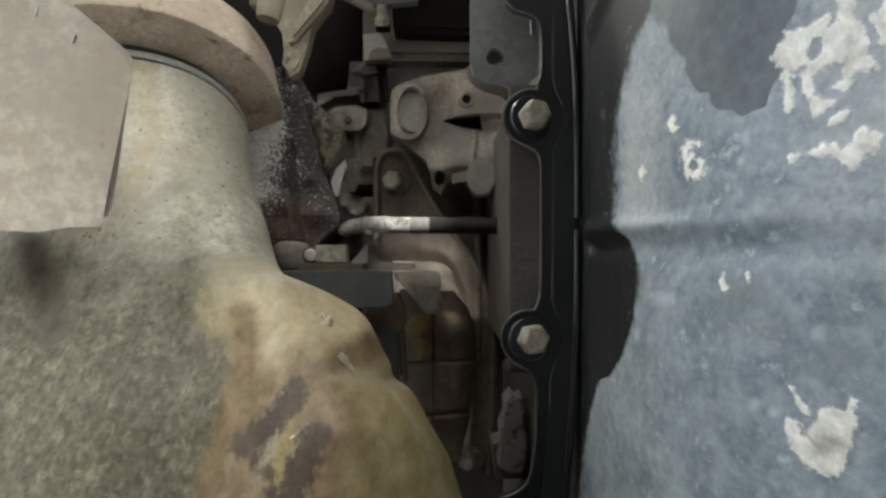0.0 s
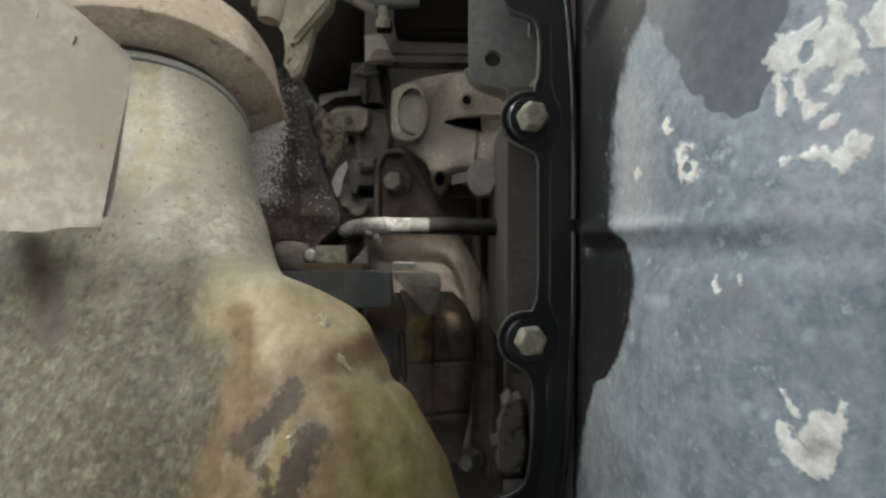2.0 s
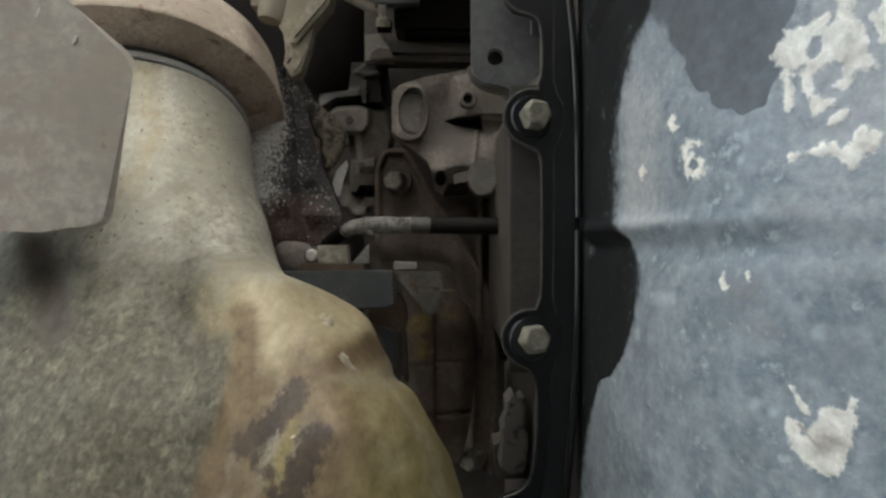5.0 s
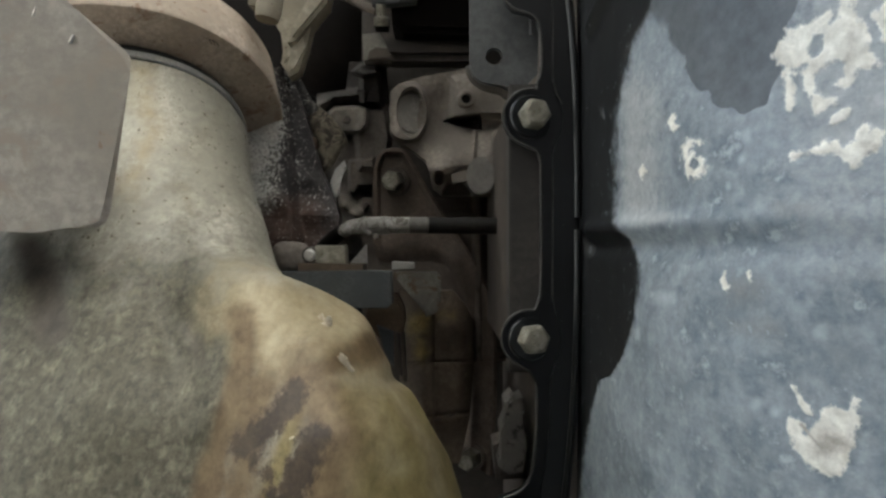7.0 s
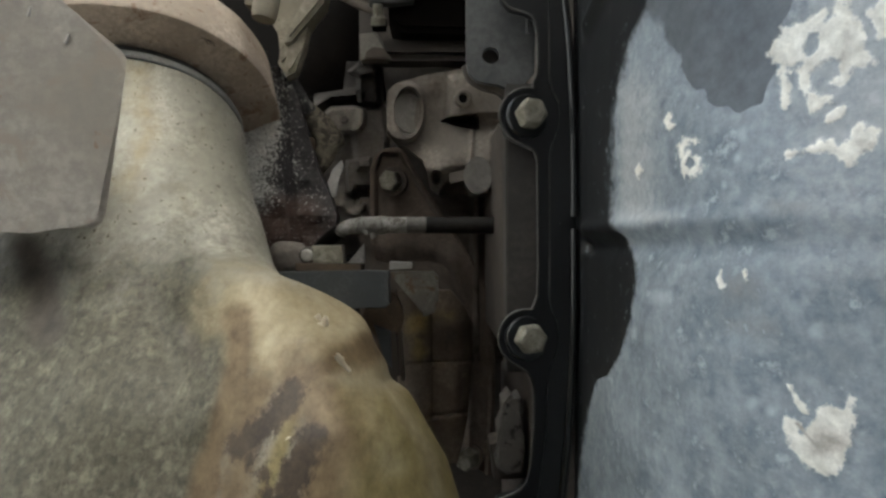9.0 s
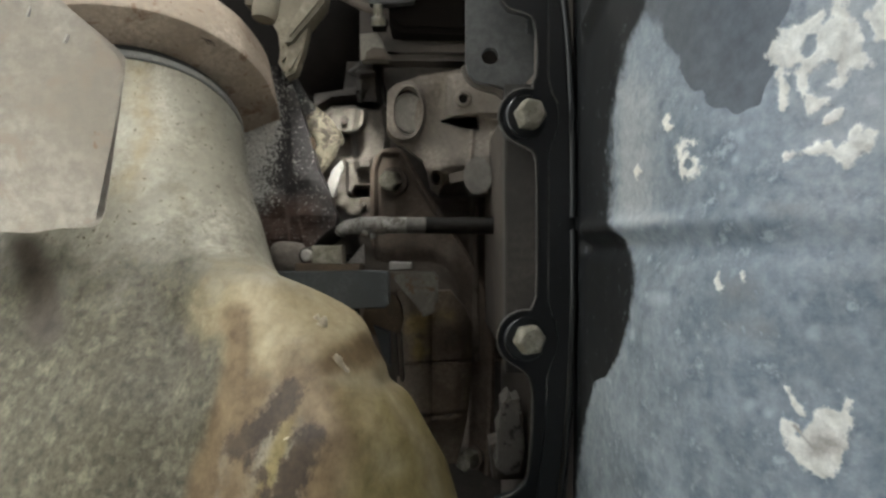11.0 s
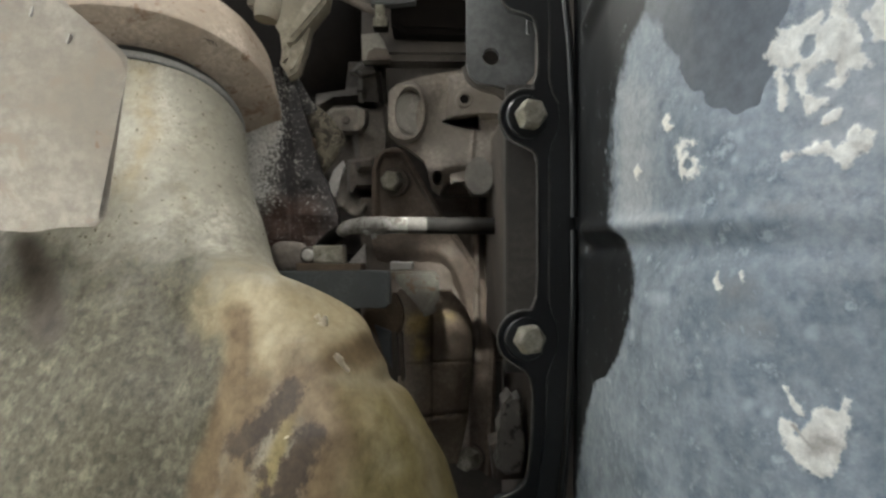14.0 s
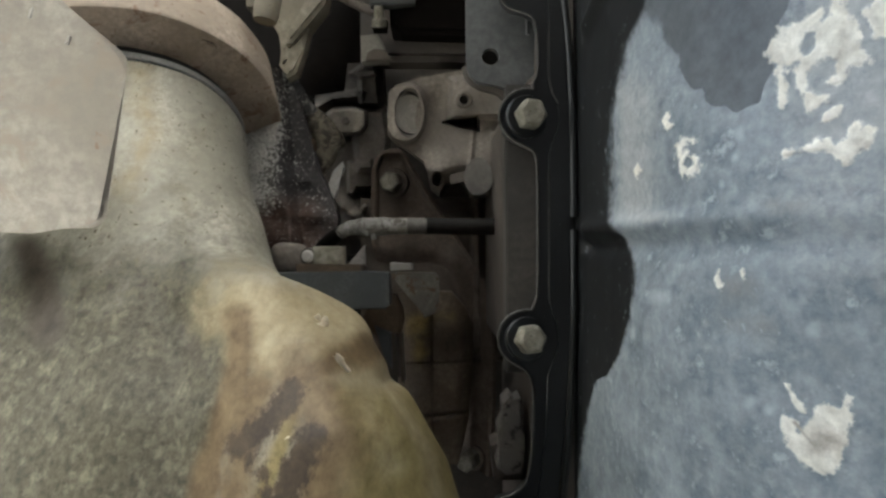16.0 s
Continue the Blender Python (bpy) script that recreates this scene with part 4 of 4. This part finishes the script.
part("fin", plate([(706, 590), (712, 592), (717, 678), (711, 674)], 0.350, 0.014, 0.0005), BRACKET, solenoid)


def bush_depth(u, v):
    d = 0.372 + 0.012 * ((u - 772) / 62) ** 4 + 0.0005 * wander(u, v, 50, 5) + 0.00006 * wander(u, v, 12, 6)
    d += 0.0014 * np.exp(-(((u - 766) / 2.5) ** 2)) + 0.0014 * np.exp(-(((v - 642 + (u - 760) * 0.04) / 2.5) ** 2)) + 0.002 * np.exp(-(((v - 736 + (u - 770) * 0.1) / 4) ** 2))
    d += 0.003 * step(u, 764, 770) + 0.004 * step(v, 720, 790)
    return d


relief("barrel", [(515, 706), (680, 706), (820, 740)], [(515, 800), (545, 826), (570, 836), (640, 838), (740, 830), (820, 812)], 515, 820, bush_depth, BUSHING, solenoid, [
    ("plating", lambda u, v: 0.75 * oval(u, v, 738, 572, 26, 26) + 0.7 * oval(u, v, 742, 622, 22, 24) + 0.42 * oval(u, v, 790, 560, 30, 20)),
    ("dark_brown", lambda u, v: 0.6 * oval(u, v, 800, 600, 34, 36) + 0.5 * oval(u, v, 815, 690, 12, 60) + 0.45 * oval(u, v, 746, 595, 12, 10)),
    ("grey_tone", lambda u, v: 0.55 * oval(u, v, 738, 690, 30, 40) + 0.45 * oval(u, v, 795, 668, 26, 18) + 0.5 * step(v, 730, 770))], (220, 110), label="oily brown barrel with yellow plating left on it")
part("lip", sweep([at(742, 752, 0.377), at(770, 744, 0.376), at(800, 736, 0.377), at(818, 716, 0.382)], 0.0009, 8), BRACKET, solenoid)
# Pale plate put in for a bright gap above the cap.
part("flange", plate([(692, 464), (730, 466), (730, 476), (692, 478)], 0.36, 0.02, 0.0004), PALE, solenoid)

CRUST = surface("white_crusted_black", (0.03, 0.03, 0.032), (0.12, 0.117, 0.115), 200, (0.6, 0.9), 0, 0.8, ((0.52, 0.51, 0.48), 0.34, 700), ((0.27, 0.26, 0.245), 0.4, 150))
shield = thing("heat_shield", "flaking black and rust-red shield plate crusted white beside the gearbox", "shield")


def shield_depth(u, v):
    fold = 0.010 * step(u - (505 + (v - 200) * 0.10), -14, 14)
    return 0.372 + fold + 0.0012 * wander(u, v, 70, 11) + 0.00025 * wander(u, v, 18, 12) - 0.006 * step(v, 330, 380) * step(u, 470, 560)


SHIELD_WEAR = [
    ("crust", lambda u, v: 0.62 * stroke(u, v, [(440, 190), (458, 250), (444, 335)], 28) + 0.5 * oval(u, v, 486, 205, 20, 44) + 0.08 * stroke(u, v, [(530, 318), (560, 352), (588, 376)], 9) + 0.2 * oval(u, v, 526, 290, 10, 20) + 0.34 * oval(u, v, 514, 150, 14, 20) + 0.12),
    ("grey_tone", lambda u, v: 0.85 * stroke(u, v, [(440, 200), (450, 335)], 26) + 0.1 * stroke(u, v, [(540, 330), (580, 380)], 16) + 0.35 * oval(u, v, 520, 170, 20, 26)),
    ("rust", lambda u, v: 0.8 * step(v, 315, 375) * (1 - 0.5 * step(u, 540, 590)))]
FOLD = [(120, 494), (450, 527)]
relief("crusted_face", [(120, 400), (450, 400)], FOLD, 120, 450, shield_depth, SHIELD, shield, SHIELD_WEAR, (180, 80), label="white-crusted black face")
relief("side_face", FOLD, [(120, 500), (136, 516), (176, 532), (214, 543), (262, 556), (300, 566), (345, 588), (385, 600), (415, 594), (440, 566), (450, 560)], 120, 450, shield_depth, SHIELD, shield, SHIELD_WEAR, (180, 70), label="black face rusting red below")

arm = thing("engine_mount", "tan cast aluminium arm reaching down beside the shield", "arm")
part("arm", plate([(440, -60), (590, -60), (576, 4), (548, 46), (512, 92), (506, 128), (496, 112), (504, 60), (480, 20), (440, 10)], 0.372, 0.012, 0.002, 0.15), TAN, arm)
part("blade", plate([(566, -50), (584, -40), (577, 4), (520, 72), (506, 74), (512, 56)], 0.362, 0.016, 0.0022), TAN, arm)
part("fin", plate([(549, 44), (540, 84), (526, 126), (509, 136), (505, 118), (516, 78)], 0.366, 0.012, 0.002), TAN, arm)
part("boss", lathe(at(474, 22, 0.335), (0.15, -1, 0.1), [(-0.004, 0.0055), (0, 0.0062), (0.012, 0.0062), (0.014, 0.005), (0.03, 0.005)], 24), TAN, arm)
part("strap", sweep([at(504, 120, 0.380), at(520, 150, 0.384), at(538, 186, 0.388), at(556, 206, 0.392)], [0.0035, 0.0048, 0.0052, 0.005], 16, flat=0.5), CRUST, arm, "strap end crusted black and white")
GRIMY_TAN = surface("grimy_tan_casting", (0.14, 0.12, 0.086), (0.34, 0.3, 0.225), 130, (0.6, 0.85), 0, 0.4, ((0.06, 0.04, 0.025), 0.2, 600), ((0.05, 0.04, 0.03), 0.4, 120))
part("knuckle", sweep([at(536, 182, 0.392), at(556, 206, 0.392), at(576, 228, 0.392), at(586, 250, 0.393), at(578, 278, 0.394), at(566, 300, 0.396), at(562, 326, 0.398)], [0.004, 0.006, 0.0075, 0.0072, 0.006, 0.004, 0.0015], 20, flat=0.6), GRIMY_TAN, arm)
part("spur", sweep([at(580, 240, 0.394), at(598, 240, 0.396), at(610, 256, 0.400)], [0.006, 0.0055, 0.002], 16, flat=0.6), GRIMY_TAN, arm)
# Brown lump paints in the dark hole of the knuckle.
part("lug", lump(at(553, 256, 0.388), (0.003, 0.0042, 0.003), 0.2, 200, 2), RUST, arm, "brown lump in place of a dark hole")
bolt(arm, 614, 213, 0.396, 0.0042, 0.002, (0, 0, -1), CAST_DARK, 0, None, 0)

# Coloured near black so that boot and cover carry the bay's deep shade.
DEEP = dull(surface("deep_black", (0.004, 0.0033, 0.003), (0.012, 0.0095, 0.008), 60, (0.7, 0.95), 0, 0.2), 0.08)
boot = thing("rubber_boot", "dark dusty round rubber boot", "boot")
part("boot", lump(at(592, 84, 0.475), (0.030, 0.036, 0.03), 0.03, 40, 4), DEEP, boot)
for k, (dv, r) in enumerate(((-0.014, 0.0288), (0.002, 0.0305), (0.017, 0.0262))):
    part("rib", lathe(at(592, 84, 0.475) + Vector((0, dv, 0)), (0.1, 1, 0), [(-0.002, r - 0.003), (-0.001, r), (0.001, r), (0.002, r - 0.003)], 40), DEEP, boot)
part("collar", sweep([at(596, -14, 0.41), at(626, 2, 0.41), at(650, 14, 0.408), at(668, 20, 0.405)], 0.0028, 10), BRACKET, boot, "dusty rim of the boot")

rail = thing("fuel_rail", "black rail with a pale bracket end", "rail")
part("bar", plate([(650, 66), (845, 70), (845, 106), (650, 105)], 0.405, 0.02, 0.004), CAST_DARK, rail)
part("cover", plate([(690, -60), (845, -60), (845, 60), (712, 56), (692, 40)], 0.392, 0.03, 0.003), DEEP, rail, "black cover over the rail")
part("end", plate([(640, 60), (670, 57), (680, 72), (686, 90), (690, 104), (642, 106)], 0.392, 0.012, 0.0015), PALE_DUST, rail)
part("end_flange", plate([(652, 92), (664, 84), (684, 86), (696, 104), (650, 106)], 0.3885, 0.003, 0.0008), BRACKET, rail)
part("lid", plate([(655, -60), (742, -60), (736, 2), (700, 6), (657, 6)], 0.382, 0.008, 0.0015), GREY_PLATE, rail, "blue-grey lid edge")
part("foot", plate([(660, 34), (688, 33), (686, 48), (662, 49)], 0.386, 0.010, 0.001), DEEP, rail)
stud = at(674, 40, 0.386)
part("stud", lathe(stud, (0.0, -1, -0.35), [(-0.002, 0.0042), (0.002, 0.0042), (0.003, 0.003), (0.009, 0.0028), (0.0095, 0.002)], 20), ZINC, rail)

sensor = thing("sensor_plug", "dusty brown sensor with a stepped body", "sensor")


def cover_depth(u, v):
    d = 0.424 + 0.0008 * wander(u, v, 50, 21) + 0.0001 * wander(u, v, 14, 22)
    d -= 0.020 * blob(u, v, [(638, 128), (670, 128), (676, 186), (640, 186)], 5)
    d -= 0.024 * blob(u, v, [(622, 128), (640, 114), (664, 116), (668, 130), (640, 138)], 3)
    d += 0.022 * blob(u, v, [(634, 184), (664, 182), (668, 192), (640, 194)], 2)
    d -= 0.024 * blob(u, v, rounded([(576, 192), (640, 188), (652, 198), (648, 230), (620, 238), (592, 232)], 1), 4)
    d -= 0.014 * blob(u, v, [(640, 192), (682, 192), (690, 240), (684, 300), (636, 300), (630, 240)], 6)
    d -= 0.010 * stroke(u, v, [(566, 186), (590, 172), (636, 168)], 6)
    d -= 0.016 * blob(u, v, [(618, 286), (660, 280), (664, 330), (634, 330), (626, 344), (618, 340)], 3)
    d += 0.012 * blob(u, v, [(630, 336), (664, 332), (666, 350), (640, 352)], 3)
    d -= 0.040 * oval(u, v, 606, 364, 20, 18) + 0.034 * oval(u, v, 630, 382, 18, 14) + 0.024 * oval(u, v, 648, 364, 9, 11)
    return d


# Light is painted onto the deep lumps; the top and foot are coloured darker.
relief("cover", [(110, 618), (160, 612), (166, 560), (450, 560)], [(110, 680), (180, 684), (196, 706), (450, 706)], 110, 450, cover_depth, BAY_CAST, sensor, [
    ("grey_tone", lambda u, v: 0.7 * blob(u, v, [(578, 192), (640, 188), (650, 226), (600, 232)], 8) + 0.8 * oval(u, v, 612, 366, 34, 26) + 0.5 * oval(u, v, 640, 310, 26, 30) + 0.4 * oval(u, v, 655, 240, 40, 50)),
    ("oil", lambda u, v: 0.85 * (1 - step(v, 165, 205)) + 0.35 * oval(u, v, 670, 220, 26, 60) + 0.65 * step(v, 400, 430)),
    ("tan", lambda u, v: 0.5 * oval(u, v, 596, 240, 22, 26))], (200, 120), label="dusty stepped casting behind the arm")
part("pin", lathe(at(613, 212, 0.399), (0, 0, -1), [(-0.003, 0.0016), (0.0, 0.0016), (0.0004, 0.001)], 14), CAST_DARK, sensor)

# Pale strips added so that bright slivers show under the spot.
sliver = thing("bright_slivers", "pale strips added to catch the spot deep in the bay", "strip")
part("strip", plate([(608, 284), (592, 300), (583, 324), (590, 350), (598, 346), (602, 316), (612, 296)], 0.386, 0.003, 0.0006), PALE, sliver)
part("strip", plate([(614, 470), (634, 448), (647, 432), (648, 470)], 0.352, 0.003, 0.0004), PALE, sliver)

FLAKED = surface("flaked_dark_casting", (0.1, 0.093, 0.085), (0.24, 0.225, 0.205), 120, (0.5, 0.8), 0, 0.4, None, ((0.02, 0.018, 0.016), 0.3, 150))
foot = thing("gearbox_mount", "grey flaking cast foot beside the pan rail", "bracket")
part("foot", plate([(892, 716), (906, 700), (914, 712), (924, 706), (926, 730), (918, 745), (930, 764), (932, 800), (922, 838), (898, 842), (880, 828), (888, 796), (884, 764), (894, 742)], 0.30, 0.02, 0.0016), FLAKED, foot)
part("web", plate([(870, 790), (900, 780), (930, 810), (930, 850), (876, 852)], 0.315, 0.02, 0.002), CAST_DARK, foot)

# ---- added unseen spot that stands in for the light that comes and goes ----
lamp = thing("added_spot", "added unseen spot for the light that comes and goes", "lamp")
GLOW = bpy.data.materials.new("spot_glow")
GLOW.use_nodes = True
GLOW.node_tree.nodes["Principled BSDF"].inputs["Emission Color"].default_value = (1, 0.97, 0.93, 1)
GLOW.node_tree.nodes["Principled BSDF"].inputs["Emission Strength"].default_value = 640
part("bulb", lathe((0, 0, 0.004), (0, 0, -1), [(0, 0.0028), (0.003, 0.0034), (0.005, 0.0024), (0.006, 0.001)], 20), GLOW, lamp)
shell = bmesh.new()
rows = [(0.008, 0.004), (0.006, 0.0065), (-0.064, 0.0068), (-0.064, 0.0085), (0.008, 0.012), (0.02, 0.011), (0.1, 0.010), (0.1, 0.002)]
lathe((0, 0, 0), (0, 0, 1), rows, 24, 0, shell)
part("shell", shell, BLACK_PAINT, lamp)
# Weak glow added as spill, to lift the dark bay.
RING_GLOW = bpy.data.materials.new("ring_glow")
RING_GLOW.use_nodes = True
RING_GLOW.node_tree.nodes["Principled BSDF"].inputs["Emission Color"].default_value = (1, 0.97, 0.93, 1)
RING_GLOW.node_tree.nodes["Principled BSDF"].inputs["Emission Strength"].default_value = 5
ring_bm = bmesh.new()
for k in range(32):
    a0, a1 = 2 * math.pi * k / 32, 2 * math.pi * (k + 1) / 32
    corners = [(r * math.cos(a), r * math.sin(a), z) for z, r in ((-0.064, 0.0088), (-0.058, 0.0098)) for a in (a0, a1)]
    p = [ring_bm.verts.new(c) for c in corners]
    ring_bm.faces.new((p[0], p[1], p[3], p[2]))
bmesh.ops.remove_doubles(ring_bm, verts=ring_bm.verts, dist=1e-6)
part("ring", ring_bm, RING_GLOW, lamp, "added glowing ring that spills light into the bay")


# ---- added unseen fill on the ground by the gearbox, tipped towards it and away ----
work = thing("added_fill_panel", "added unseen fill panel on the ground, brightening the gearbox", "lamp")
work.matrix_basis = Matrix.Translation((-0.23, 0.15, 0))
PANEL_GLOW = bpy.data.materials.new("panel_glow")
PANEL_GLOW.use_nodes = True
PANEL_GLOW.node_tree.nodes["Principled BSDF"].inputs["Emission Color"].default_value = (1, 0.95, 0.86, 1)
PANEL_GLOW.node_tree.nodes["Principled BSDF"].inputs["Emission Strength"].default_value = 4.2


def box_bm(lo, hi, bevel):
    bm = bmesh.new()
    bmesh.ops.create_cube(bm, size=1)
    for v in bm.verts:
        v.co = Vector([l + (h - l) * (c + 0.5) for l, h, c in zip(lo, hi, v.co)])
    bmesh.ops.bevel(bm, geom=list(bm.edges), offset=bevel, segments=2, affect="EDGES")
    return bm


part("foot", box_bm((-0.04, -0.07, 0), (0.064, 0.07, 0.008), 0.003), BLACK_PAINT, work)
for side in (-0.062, 0.054):
    part("upright", box_bm((-0.01, side, 0.002), (0.01, side + 0.008, 0.075), 0.002), BLACK_PAINT, work)
# Unseen blocker, so that the added fill misses the pan.
part("hood", box_bm((0.056, -0.10, 0.004), (0.062, 0.10, 0.128), 0.002), BLACK_PAINT, work, "added upright hood that keeps the fill off the pan")
head = part("head", box_bm((-0.05, -0.03, 0.0), (0.05, 0.03, 0.03), 0.006), BLACK_PAINT, work)
part("panel", box_bm((-0.045, -0.026, -0.003), (0.045, 0.026, 0.002), 0.001), PANEL_GLOW, head, "white glowing panel")


def motions():
    at_box, aside = Vector((-0.03, -0.12, 0.3)), Vector((-0.1, 0.5, 0.02))
    up = Vector((-0.05, 0.26, 0.2))
    hub = Vector((0, 0, 0.07))
    walk(head, [(t, look(hub, hub + way)) for t, way in ((0.0, at_box), (3.3, at_box), (4.1, at_box.lerp(up, 0.6)), (4.7, up), (5.4, aside), (9.6, aside), (10.3, up), (11.0, at_box), (16.0, at_box))])
    near, away = at(640, -430, 0.20), Vector((-0.04, -0.68, 0.36))
    tube_, strip_ = at(730, 385, 0.34), at(604, 335, 0.39)
    floor_ = Vector((-0.04, -0.3, 0.0))
    rows = [(0.0, near, at(732, 376, 0.345)), (2.0, near, at(732, 376, 0.345)), (2.4, near, at(662, 376, 0.355)), (3.0, near, strip_), (3.5, near, strip_), (3.7, near.lerp(away, 0.3), at(650, 330, 0.38)), (4.1, near.lerp(away, 0.8), floor_), (4.6, away, floor_), (10.0, away, floor_),
            (10.4, near.lerp(away, 0.7), at(660, -60, 0.45)), (10.8, near.lerp(away, 0.3), at(650, 200, 0.5)), (11.1, near, strip_), (11.5, near, at(616, 352, 0.385)), (12.1, near, tube_), (13.0, near, at(764, 374, 0.34)), (15.3, near, at(764, 374, 0.34)), (15.55, near, at(760, 366, 0.345)), (15.75, near.lerp(away, 0.4), at(690, 250, 0.45)), (16.0, near.lerp(away, 0.9), floor_)]
    walk(lamp, [(t, look(where, aim)) for t, where, aim in rows])


motions()
